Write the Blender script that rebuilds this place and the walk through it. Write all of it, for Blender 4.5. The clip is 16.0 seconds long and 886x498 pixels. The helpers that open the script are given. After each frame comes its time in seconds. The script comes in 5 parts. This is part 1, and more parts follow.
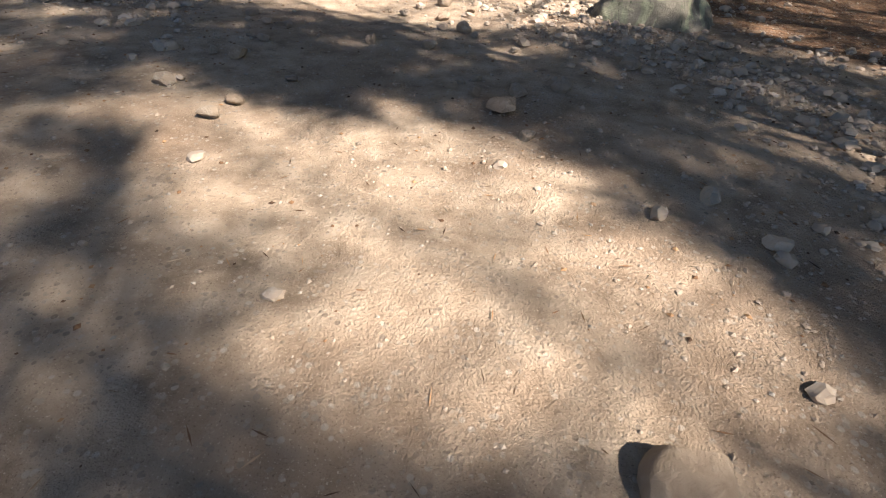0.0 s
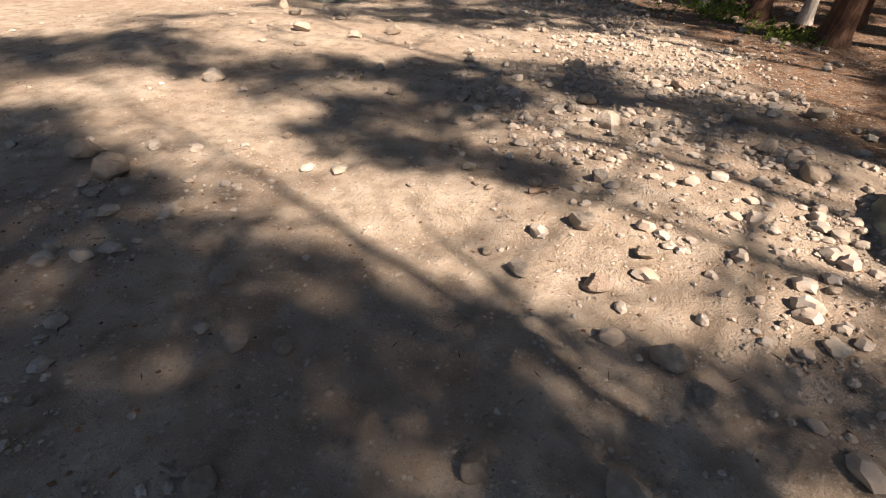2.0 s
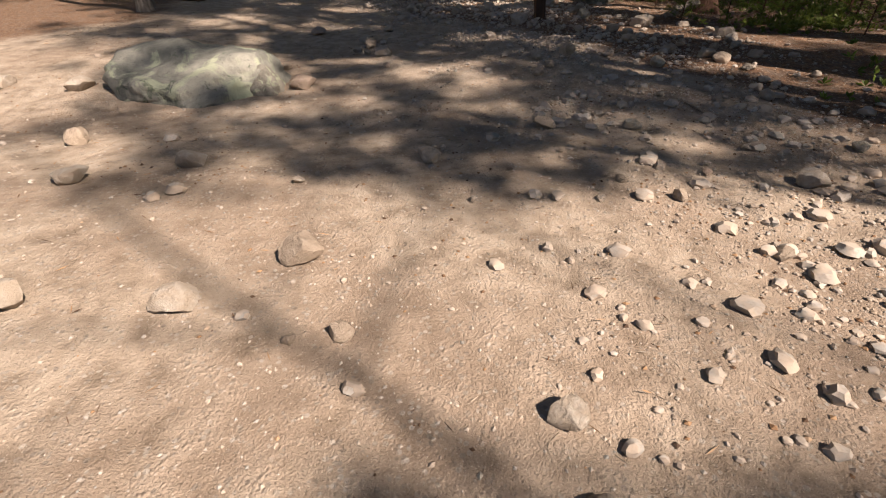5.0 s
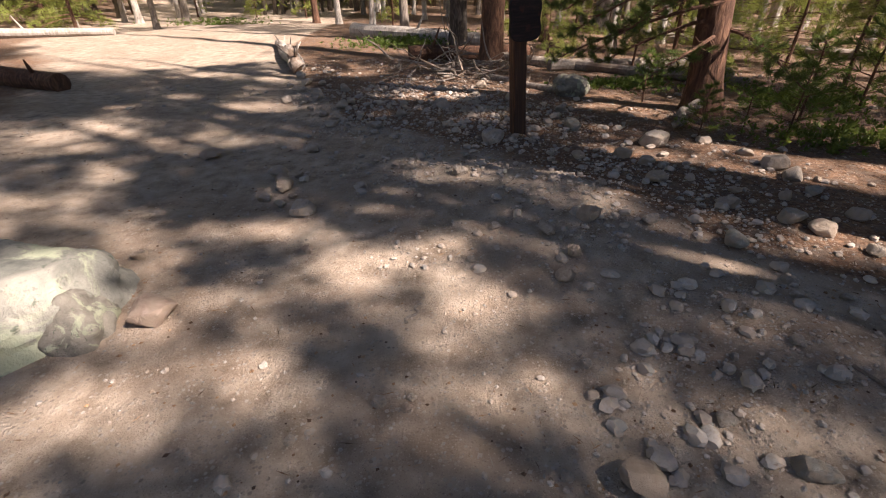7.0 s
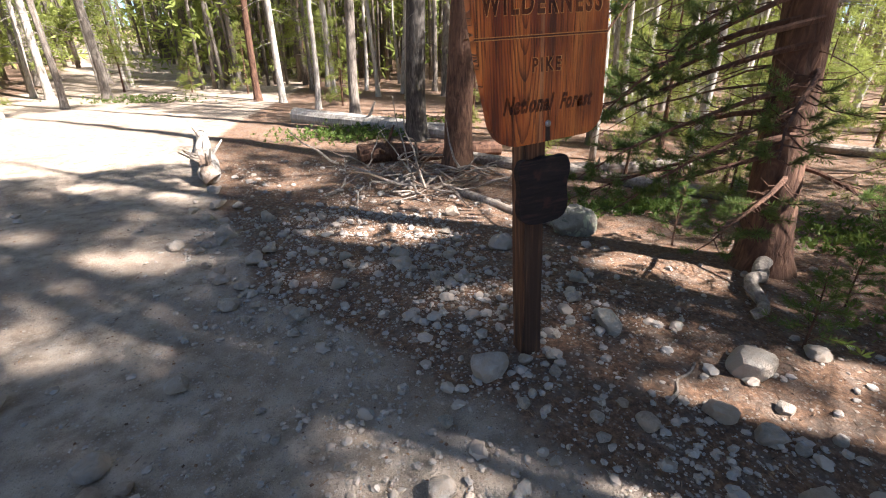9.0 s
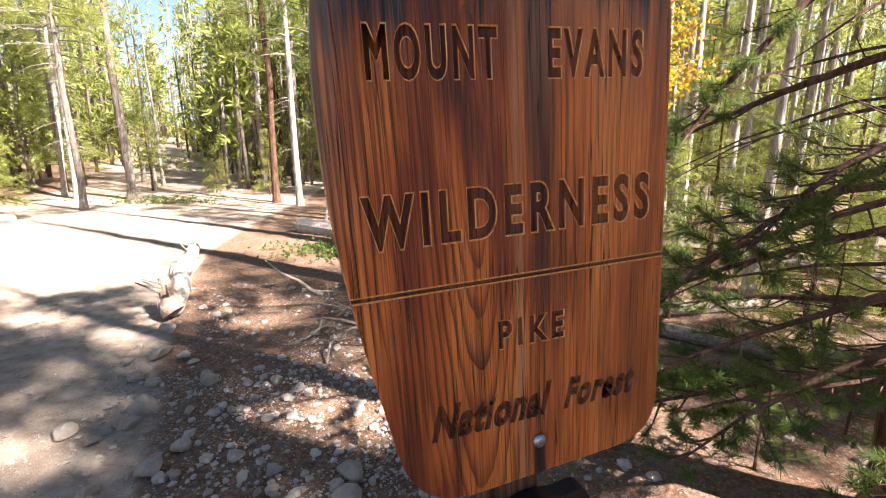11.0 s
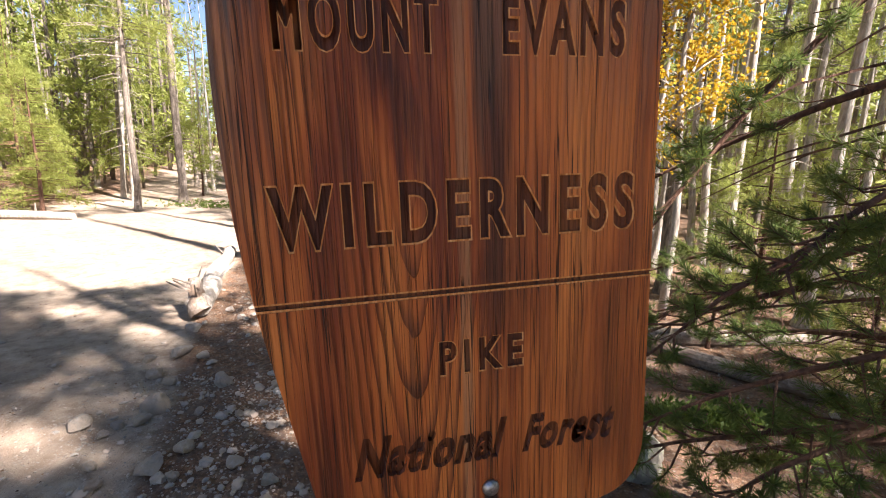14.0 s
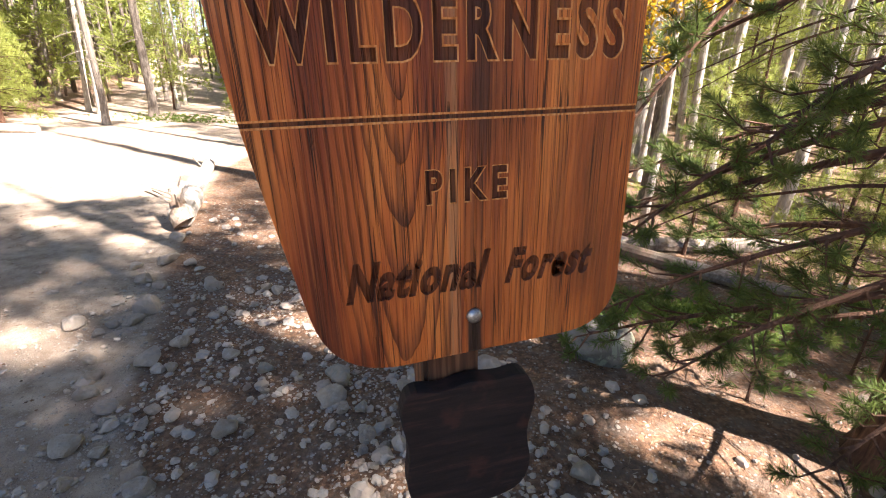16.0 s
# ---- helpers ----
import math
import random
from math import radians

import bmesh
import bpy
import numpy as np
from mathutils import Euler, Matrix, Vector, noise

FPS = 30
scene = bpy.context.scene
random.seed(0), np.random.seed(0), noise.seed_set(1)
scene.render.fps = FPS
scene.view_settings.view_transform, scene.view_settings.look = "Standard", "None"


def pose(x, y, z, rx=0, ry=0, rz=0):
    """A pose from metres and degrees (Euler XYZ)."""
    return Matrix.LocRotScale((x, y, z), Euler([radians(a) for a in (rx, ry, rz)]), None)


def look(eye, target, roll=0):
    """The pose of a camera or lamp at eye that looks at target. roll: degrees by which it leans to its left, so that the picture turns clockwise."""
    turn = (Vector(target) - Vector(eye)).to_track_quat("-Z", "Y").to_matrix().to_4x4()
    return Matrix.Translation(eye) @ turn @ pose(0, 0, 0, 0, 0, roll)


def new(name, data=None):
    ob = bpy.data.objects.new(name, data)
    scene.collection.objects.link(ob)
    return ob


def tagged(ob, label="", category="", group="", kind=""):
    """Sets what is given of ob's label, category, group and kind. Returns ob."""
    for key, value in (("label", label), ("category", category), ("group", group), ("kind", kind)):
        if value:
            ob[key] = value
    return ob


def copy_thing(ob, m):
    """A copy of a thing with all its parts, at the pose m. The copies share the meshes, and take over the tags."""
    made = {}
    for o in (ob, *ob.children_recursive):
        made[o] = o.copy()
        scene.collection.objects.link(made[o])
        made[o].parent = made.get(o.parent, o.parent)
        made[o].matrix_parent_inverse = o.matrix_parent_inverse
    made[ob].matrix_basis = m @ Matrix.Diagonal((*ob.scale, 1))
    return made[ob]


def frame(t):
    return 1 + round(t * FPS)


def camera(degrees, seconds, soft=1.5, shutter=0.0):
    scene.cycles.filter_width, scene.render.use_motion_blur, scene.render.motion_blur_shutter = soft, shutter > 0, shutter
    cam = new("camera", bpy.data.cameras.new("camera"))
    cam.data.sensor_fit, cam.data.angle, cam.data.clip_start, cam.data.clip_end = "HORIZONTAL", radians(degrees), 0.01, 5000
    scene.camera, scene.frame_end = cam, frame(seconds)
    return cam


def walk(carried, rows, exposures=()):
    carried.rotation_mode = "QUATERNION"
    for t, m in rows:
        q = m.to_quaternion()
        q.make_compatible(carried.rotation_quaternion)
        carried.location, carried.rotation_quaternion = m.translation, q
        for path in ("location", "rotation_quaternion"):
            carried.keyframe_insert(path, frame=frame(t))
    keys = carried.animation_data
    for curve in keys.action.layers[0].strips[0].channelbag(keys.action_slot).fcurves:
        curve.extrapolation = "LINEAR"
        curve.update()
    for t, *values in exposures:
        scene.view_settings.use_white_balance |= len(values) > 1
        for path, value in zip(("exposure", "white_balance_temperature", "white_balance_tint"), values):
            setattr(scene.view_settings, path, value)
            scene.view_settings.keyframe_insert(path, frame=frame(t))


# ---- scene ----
cam = camera(89.0, 16.0, 1.1)
PATH = [
    (0, (2.276, -8.142, 0.826), (2.097, -6.624, -0.464), 2.6),
    (0.5, (2.145, -7.732, 0.838), (1.916, -6.212, -0.441), 2.4),
    (1, (1.968, -7.009, 0.945), (1.704, -5.465, -0.299), 2.2),
    (1.5, (1.637, -6.34, 1.057), (1.33, -4.788, -0.166), 1.6),
    (2, (1.375, -5.584, 1.105), (1.044, -4.022, -0.099), 1.1),
    (2.5, (1.054, -4.806, 1.109), (0.71, -3.23, -0.073), 0.5),
    (3, (0.848, -4.077, 1.091), (0.505, -2.49, -0.077), -0.1),
    (3.5, (0.69, -3.314, 1.024), (0.35, -1.723, -0.138), -0.6),
    (4, (0.545, -2.562, 0.994), (0.222, -0.971, -0.174), -0.9),
    (4.2, (0.505, -2.281, 0.999), (0.19, -0.688, -0.17), -1.0),
    (6.3, (0.037, 0.039, 1.122), (0.015, 1.74, 0.07), -1.0),
    (6.5, (0.016, 0.294, 1.207), (0.009, 2.002, 0.167), -0.8),
    (7, (-0.064, 0.985, 1.354), (-0.042, 2.713, 0.347), -0.8),
    (7.5, (-0.06, 1.614, 1.506), (0.022, 3.368, 0.549), -0.5),
    (8, (-0.045, 2.154, 1.585), (0.076, 3.921, 0.656), -0.5),
    (8.5, (-0.088, 2.677, 1.658), (0.064, 4.461, 0.767), -0.5),
    (9, (-0.009, 3.224, 1.731), (0.197, 5.045, 0.929), -0.1),
    (9.2, (0.028, 3.412, 1.768), (0.244, 5.241, 0.987), 0.2),
    (11.3, (0.533, 4.528, 2.093), (0.557, 6.498, 1.75), 0.5),
    (11.5, (0.567, 4.544, 2.132), (0.536, 6.525, 1.855), 0.5),
    (12, (0.634, 4.548, 2.19), (0.493, 6.539, 2.054), 0.3),
    (12.5, (0.62, 4.583, 2.177), (0.423, 6.571, 2.086), 0.9),
    (13, (0.625, 4.602, 2.109), (0.43, 6.586, 1.949), 1.4),
    (13.5, (0.64, 4.598, 2.073), (0.495, 6.577, 1.828), 1.6),
    (14, (0.655, 4.596, 2.001), (0.569, 6.559, 1.623), 1.9),
    (14.5, (0.657, 4.6, 1.95), (0.592, 6.533, 1.441), 1.9),
    (15, (0.662, 4.612, 1.889), (0.604, 6.514, 1.274), 2.0),
    (15.5, (0.663, 4.598, 1.864), (0.612, 6.482, 1.193), 2.1),
    (16, (0.661, 4.546, 1.851), (0.654, 6.418, 1.147), 2.4),
]
EXPOSURES = ((0, 1.75, 7200, 15), (0.7, 1.5, 7500, 18), (1.25, 1.2, 7700, 21), (1.75, 1.35, 7600, 19), (2.5, 1.5, 7300, 17), (3.5, 1.42, 7300, 17), (4.2, 1.5, 7200, 16), (6.3, 0.52, 7500, 26), (7, 1.7, 7000, 22), (7.75, 2.2, 6500, 17), (9.2, 2.55, 6200, 14), (11.3, 2.8, 6600, 18), (13, 2.45, 6600, 18), (14.5, 2.58, 6600, 18), (16, 2.98, 6700, 18))
walk(cam, [(t, look(eye, target, roll)) for t, eye, target, roll in PATH], EXPOSURES)


# ---------------------------------------------------------------- light
SUN = Vector((0.605, -0.34, 0.72)).normalized()
world = bpy.data.worlds.new("sky")
scene.world = world
world.use_nodes = True
wn = world.node_tree
sky = wn.nodes.new("ShaderNodeTexSky")
sky.sky_type = "NISHITA"
sky.sun_disc = False
sky.sun_elevation = math.asin(SUN.z)
sky.sun_rotation = math.atan2(SUN.x, SUN.y)
sky.altitude = 2900
sky.ozone_density = 1.2
sky.dust_density = 0.3
wn.links.new(sky.outputs[0], wn.nodes["Background"].inputs[0])
wn.nodes["Background"].inputs[1].default_value = 0.047
sun_data = bpy.data.lights.new("sun", "SUN")
sun_data.energy = 5.0
sun_data.angle = radians(0.8)
sun_data.color = (1.0, 0.965, 0.90)
sun_lamp = new("sun", sun_data)
sun_lamp.matrix_world = look(SUN * 60, (0, 0, 0))


# ---------------------------------------------------------------- material helpers
def material(name, rough=0.8):
    m = bpy.data.materials.new(name)
    m.use_nodes = True
    bs = m.node_tree.nodes["Principled BSDF"]
    bs.inputs["Roughness"].default_value = rough
    bs.inputs["Specular IOR Level"].default_value = 0.25
    return m, m.node_tree, bs


def coords(nt, scale=(1, 1, 1), kind="Object", turn=(0, 0, 0)):
    tc = nt.nodes.new("ShaderNodeTexCoord")
    mp = nt.nodes.new("ShaderNodeMapping")
    mp.inputs["Scale"].default_value = scale
    mp.inputs["Rotation"].default_value = turn
    nt.links.new(tc.outputs[kind], mp.inputs[0])
    return mp.outputs[0]


def place(nt, scale=(1, 1, 1)):
    ge = nt.nodes.new("ShaderNodeNewGeometry")
    mp = nt.nodes.new("ShaderNodeMapping")
    mp.inputs["Scale"].default_value = scale
    nt.links.new(ge.outputs["Position"], mp.inputs[0])
    return mp.outputs[0]


def grain(nt, vec, scale, detail=4.0, rough=0.55, warp=0.0):
    nd = nt.nodes.new("ShaderNodeTexNoise")
    nd.inputs["Scale"].default_value = scale
    nd.inputs["Detail"].default_value = detail
    nd.inputs["Roughness"].default_value = rough
    nd.inputs["Distortion"].default_value = warp
    nt.links.new(vec, nd.inputs["Vector"])
    return nd.outputs["Fac"]


def cells(nt, vec, scale):
    nd = nt.nodes.new("ShaderNodeTexVoronoi")
    nd.inputs["Scale"].default_value = scale
    nt.links.new(vec, nd.inputs["Vector"])
    return nd


def wire(nt, value, socket):
    if isinstance(value, (int, float)):
        socket.default_value = value
    elif isinstance(value, tuple):
        socket.default_value = (*value, 1.0)[: len(socket.default_value)]
    else:
        nt.links.new(value, socket)


def calc(nt, op, a, b=0.0, clamp=False):
    nd = nt.nodes.new("ShaderNodeMath")
    nd.operation = op
    nd.use_clamp = clamp
    wire(nt, a, nd.inputs[0])
    wire(nt, b, nd.inputs[1])
    return nd.outputs[0]


def span(nt, value, low, high, to_low=0.0, to_high=1.0):
    nd = nt.nodes.new("ShaderNodeMapRange")
    nd.interpolation_type = "SMOOTHSTEP"
    wire(nt, value, nd.inputs[0])
    for n, v in enumerate((low, high, to_low, to_high)):
        wire(nt, v, nd.inputs[n + 1])
    return nd.outputs[0]


def ramp(nt, fac, *stops):
    nd = nt.nodes.new("ShaderNodeValToRGB")
    el = nd.color_ramp.elements
    while len(el) < len(stops):
        el.new(0.5)
    for e, (p, c) in zip(el, stops):
        e.position, e.color = p, (*c, 1)
    nt.links.new(fac, nd.inputs[0])
    return nd.outputs[0]


def blend(nt, fac, a, b, kind="MIX"):
    nd = nt.nodes.new("ShaderNodeMix")
    nd.data_type = "RGBA"
    nd.blend_type = kind
    wire(nt, fac, nd.inputs["Factor"])
    wire(nt, a, nd.inputs[6])
    wire(nt, b, nd.inputs[7])
    return nd.outputs[2]


def relief(nt, bs, height, strength=0.5, distance=0.01):
    nd = nt.nodes.new("ShaderNodeBump")
    nd.inputs["Strength"].default_value = strength
    nd.inputs["Distance"].default_value = distance
    nt.links.new(height, nd.inputs["Height"])
    nt.links.new(nd.outputs[0], bs.inputs["Normal"])


def paint(nt, bs, colour):
    nt.links.new(colour, bs.inputs["Base Color"])


def chance(nt):
    return nt.nodes.new("ShaderNodeObjectInfo").outputs["Random"]


def island(nt):
    return nt.nodes.new("ShaderNodeNewGeometry").outputs["Random Per Island"]


# ---------------------------------------------------------------- materials
def make_ground():
    m, nt, bs = material("dirt", 0.95)
    at = nt.nodes.new("ShaderNodeAttribute")
    at.attribute_name = "duff"
    p = place(nt)
    big, mid, fine = grain(nt, p, 0.9, 5), grain(nt, p, 7.0, 6), grain(nt, p, 60.0, 5, 0.7)
    tread = ramp(nt, mid, (0.28, (0.19, 0.14, 0.10)), (0.5, (0.35, 0.272, 0.203)), (0.72, (0.47, 0.38, 0.295)))
    tread = blend(nt, span(nt, big, 0.42, 0.62), tread, blend(nt, 0.5, tread, (0.24, 0.165, 0.115)))
    speck = grain(nt, p, 160.0, 3, 0.6)
    tread = blend(nt, span(nt, speck, 0.60, 0.7, 0, 0.75), tread, (0.13, 0.09, 0.065))
    tread = blend(nt, span(nt, speck, 0.38, 0.3, 0, 0.7), tread, (0.55, 0.46, 0.37))
    chip = cells(nt, p, 42.0)
    tone = ramp(nt, chip.outputs["Color"], (0.0, (0.15, 0.115, 0.09)), (0.5, (0.30, 0.25, 0.20)), (1.0, (0.46, 0.40, 0.34)))
    some = calc(nt, "MULTIPLY", span(nt, chip.outputs["Distance"], 0.42, 0.30), span(nt, grain(nt, p, 19.0, 3), 0.46, 0.58))
    tread = blend(nt, calc(nt, "MULTIPLY", some, 0.85), tread, tone)
    litter = ramp(nt, grain(nt, p, 26.0, 6, 0.7), (0.3, (0.055, 0.036, 0.025)), (0.5, (0.155, 0.085, 0.050)), (0.7, (0.31, 0.18, 0.105)))
    litter = blend(nt, span(nt, mid, 0.45, 0.65, 0, 0.6), litter, (0.17, 0.13, 0.10))
    edge = calc(nt, "ADD", at.outputs["Fac"], calc(nt, "MULTIPLY", calc(nt, "SUBTRACT", big, 0.5), 0.9))
    litter = blend(nt, calc(nt, "MULTIPLY", some, 0.5), litter, tone)
    paint(nt, bs, blend(nt, span(nt, edge, 0.3, 0.7), tread, litter))
    peb = cells(nt, p, 55.0)
    grit = span(nt, peb.outputs["Distance"], 0.55, 0.1)
    h = calc(nt, "ADD", calc(nt, "MULTIPLY", calc(nt, "MULTIPLY", grit, span(nt, mid, 0.5, 0.68)), 0.35), calc(nt, "MULTIPLY", mid, 1.6))
    h = calc(nt, "ADD", h, calc(nt, "ADD", fine, calc(nt, "MULTIPLY", speck, 0.5)))
    relief(nt, bs, h, 0.95, 0.017)
    return m


def make_rock(name, dark, mid, light, lichen=0.0):
    m, nt, bs = material(name, 0.85)
    p = coords(nt)
    a, b = grain(nt, p, 5.0, 6, 0.6, 0.5), grain(nt, p, 60.0, 4, 0.7)
    c = ramp(nt, a, (0.3, dark), (0.5, mid), (0.7, light))
    c = blend(nt, span(nt, b, 0.55, 0.7, 0, 0.5), c, dark)
    c = blend(nt, calc(nt, "MULTIPLY", chance(nt), 0.45), c, blend(nt, 0.5, mid, (0.30, 0.22, 0.165)))
    if not lichen:
        c = blend(nt, span(nt, grain(nt, p, 2.2, 5, 0.6, 0.6), 0.36, 0.62, 0.30, 0.82), c, (0.37, 0.285, 0.21))
    if lichen:
        l = grain(nt, p, 3.4, 7, 0.65, 1.2)
        c = blend(nt, span(nt, l, 0.50, 0.60, 0, lichen), c, (0.36, 0.38, 0.26))
        l = grain(nt, p, 8.0, 6, 0.6, 2.0)
        c = blend(nt, span(nt, l, 0.60, 0.68, 0, lichen), c, (0.07, 0.085, 0.06))
    paint(nt, bs, c)
    relief(nt, bs, calc(nt, "ADD", a, calc(nt, "MULTIPLY", b, 0.4)), 0.8, 0.04)
    return m


def make_pebble():
    m, nt, bs = material("pebble", 0.85)
    r = island(nt)
    c = ramp(nt, r, (0.0, (0.18, 0.14, 0.11)), (0.25, (0.34, 0.285, 0.235)), (0.5, (0.25, 0.245, 0.23)), (0.75, (0.46, 0.41, 0.355)), (1.0, (0.16, 0.17, 0.16)))
    c = blend(nt, span(nt, grain(nt, place(nt), 90.0, 4), 0.45, 0.7, 0, 0.45), c, (0.18, 0.14, 0.11))
    c = blend(nt, span(nt, grain(nt, place(nt), 16.0, 4), 0.36, 0.62, 0.15, 0.75), c, (0.40, 0.31, 0.235))
    paint(nt, bs, c)
    relief(nt, bs, grain(nt, place(nt), 140.0, 3), 0.4, 0.004)
    return m


def make_bark(name, dark, mid, light):
    m, nt, bs = material(name, 0.92)
    p = coords(nt, (9, 9, 2.2))
    a, b = grain(nt, p, 2.2, 6, 0.65, 0.8), grain(nt, coords(nt), 1.1, 3)
    c = ramp(nt, a, (0.32, dark), (0.5, mid), (0.68, light))
    c = blend(nt, span(nt, b, 0.4, 0.65, 0, 0.5), c, blend(nt, chance(nt), mid, light))
    paint(nt, bs, c)
    relief(nt, bs, a, 0.9, 0.03)
    return m


def make_needles(name, dark, mid, light, through_light=0.4):
    m, nt, bs = material(name, 0.6)
    c = ramp(nt, island(nt), (0.0, dark), (0.5, mid), (1.0, light))
    c = blend(nt, calc(nt, "MULTIPLY", chance(nt), 0.5), c, blend(nt, 0.5, light, (0.17, 0.15, 0.03)))
    paint(nt, bs, c)
    tr = nt.nodes.new("ShaderNodeBsdfTranslucent")
    nt.links.new(c, tr.inputs[0])
    mx = nt.nodes.new("ShaderNodeMixShader")
    mx.inputs[0].default_value = through_light
    nt.links.new(bs.outputs[0], mx.inputs[1])
    nt.links.new(tr.outputs[0], mx.inputs[2])
    nt.links.new(mx.outputs[0], nt.nodes["Material Output"].inputs[0])
    return m


def make_litter():
    m, nt, bs = material("litter", 0.9)
    paint(nt, bs, ramp(nt, island(nt), (0.0, (0.05, 0.03, 0.02)), (0.4, (0.20, 0.11, 0.06)), (0.75, (0.33, 0.20, 0.11)), (1.0, (0.33, 0.29, 0.24))))
    return m


def make_dead_wood():
    m, nt, bs = material("dead_wood", 0.9)
    a = grain(nt, coords(nt, (22, 22, 22)), 1.0, 6, 0.7, 0.6)
    b = grain(nt, coords(nt), 2.0, 4)
    c = ramp(nt, a, (0.3, (0.09, 0.07, 0.055)), (0.5, (0.22, 0.18, 0.145)), (0.7, (0.36, 0.31, 0.26)))
    paint(nt, bs, blend(nt, span(nt, b, 0.5, 0.65, 0, 0.7), c, (0.15, 0.09, 0.055)))
    relief(nt, bs, a, 0.6, 0.01)
    return m


def make_board(name="stained_board", carved=False):
    """Plain-sawn softwood, red-brown stain, weathered black along the top edge; x across, z up."""
    m, nt, bs = material(name, 0.5)
    bs.inputs["Specular IOR Level"].default_value = 0.35
    tc = nt.nodes.new("ShaderNodeTexCoord")
    sp = nt.nodes.new("ShaderNodeSeparateXYZ")
    nt.links.new(tc.outputs["Object"], sp.inputs[0])
    x, z = sp.outputs[0], sp.outputs[2]
    slow = grain(nt, coords(nt, (5.0, 1.0, 1.3)), 1.0, 4, 0.5)
    wob = grain(nt, coords(nt, (14.0, 1.0, 2.2)), 1.0, 3, 0.5)
    # growth rings: tall arches round a heart left of the middle
    ax = calc(nt, "ADD", x, 0.085)
    az = calc(nt, "MULTIPLY", calc(nt, "ADD", z, -0.26), 0.105)
    ring = calc(nt, "SQRT", calc(nt, "ADD", calc(nt, "MULTIPLY", ax, ax), calc(nt, "MULTIPLY", az, az)))
    ring = calc(nt, "ADD", ring, calc(nt, "ADD", calc(nt, "MULTIPLY", slow, 0.052), calc(nt, "MULTIPLY", wob, 0.014)))
    wave = calc(nt, "FRACT", calc(nt, "MULTIPLY", ring, 70.0))
    late = span(nt, wave, 0.45, 0.97)
    late = calc(nt, "MULTIPLY", late, span(nt, wave, 1.0, 0.97))
    late = calc(nt, "MULTIPLY", late, span(nt, grain(nt, coords(nt, (7.0, 1.0, 2.0)), 1.0, 4, 0.6, 0.4), 0.36, 0.6, 0.25, 1.0))
    fibre = grain(nt, coords(nt, (150.0, 20.0, 3.0)), 1.0, 5, 0.65)
    wide = grain(nt, coords(nt, (8.0, 1.0, 1.5)), 1.0, 4, 0.5, 0.5)
    c = ramp(nt, wide, (0.37, (0.060, 0.010, 0.004)), (0.46, (0.22, 0.040, 0.008)), (0.55, (0.47, 0.115, 0.020)), (0.68, (0.66, 0.215, 0.045)))
    c = blend(nt, calc(nt, "MULTIPLY", late, span(nt, x, -0.05, 0.2, 0.80, 0.55)), c, (0.070, 0.013, 0.005))
    thin = grain(nt, coords(nt, (95.0, 1.0, 1.6)), 1.0, 3, 0.6, 0.2)
    thin = span(nt, thin, 0.43, 0.36, 0, 0.35)
    c = blend(nt, thin, c, (0.075, 0.014, 0.006))
    # right half lighter: pale straight grain, and light falling there put into the colour
    c = blend(nt, span(nt, x, -0.02, 0.16, 0, 0.30), c, (0.56, 0.17, 0.036))
    c = blend(nt, span(nt, fibre, 0.45, 0.75, 0, 0.34), c, (0.64, 0.21, 0.045))
    streak = grain(nt, coords(nt, (26.0, 1.0, 0.9)), 1.0, 4, 0.6, 0.3)
    c = blend(nt, calc(nt, "MULTIPLY", span(nt, streak, 0.55, 0.66, 0, 0.6), span(nt, x, 0.05, 0.22, 1.0, 0.45)), c, (0.035, 0.011, 0.008))
    # pale worn band beside the middle, dark iron stain below each bolt
    pale = calc(nt, "MULTIPLY", span(nt, calc(nt, "ABSOLUTE", calc(nt, "ADD", x, -0.003)), 0.014, 0.006), span(nt, fibre, 0.3, 0.6, 0.35, 0.9))
    c = blend(nt, calc(nt, "MULTIPLY", pale, 0.5), c, (0.48, 0.26, 0.12))
    wig = calc(nt, "ADD", x, calc(nt, "MULTIPLY", calc(nt, "SUBTRACT", wob, 0.5), 0.03))
    col = span(nt, calc(nt, "ABSOLUTE", calc(nt, "ADD", wig, -0.042)), 0.021, 0.012)
    up = calc(nt, "MULTIPLY", span(nt, z, 0.515, 0.50), span(nt, z, 0.06, 0.42, 0.25, 0.95))
    low = span(nt, z, -0.375, -0.39, 0, 0.95)
    c = blend(nt, calc(nt, "MULTIPLY", col, calc(nt, "MAXIMUM", up, low)), c, (0.022, 0.013, 0.010))
    # weathered top: black and grey, running down in tongues
    tong = calc(nt, "MULTIPLY", calc(nt, "SUBTRACT", grain(nt, coords(nt, (46.0, 1.0, 1.2)), 1.0, 5, 0.65), 0.5), 0.46)
    arch = calc(nt, "MULTIPLY", calc(nt, "MULTIPLY", x, x), 0.7)
    top = calc(nt, "ADD", calc(nt, "ADD", z, calc(nt, "MULTIPLY", x, -0.10)), calc(nt, "ADD", tong, arch))
    worn = calc(nt, "ADD", z, calc(nt, "MULTIPLY", tong, 1.3))
    c = blend(nt, span(nt, worn, 0.22, 0.52, 0, 0.55), c, blend(nt, span(nt, x, -0.10, 0.10), (0.10, 0.030, 0.014), (0.27, 0.125, 0.062)))
    c = blend(nt, span(nt, top, 0.47, 0.60, 0, 0.97), c, ramp(nt, fibre, (0.35, (0.012, 0.011, 0.012)), (0.55, (0.030, 0.029, 0.031)), (0.75, (0.12, 0.118, 0.125))))
    side = calc(nt, "ADD", calc(nt, "MULTIPLY", x, -1.0), calc(nt, "MULTIPLY", tong, 0.1))
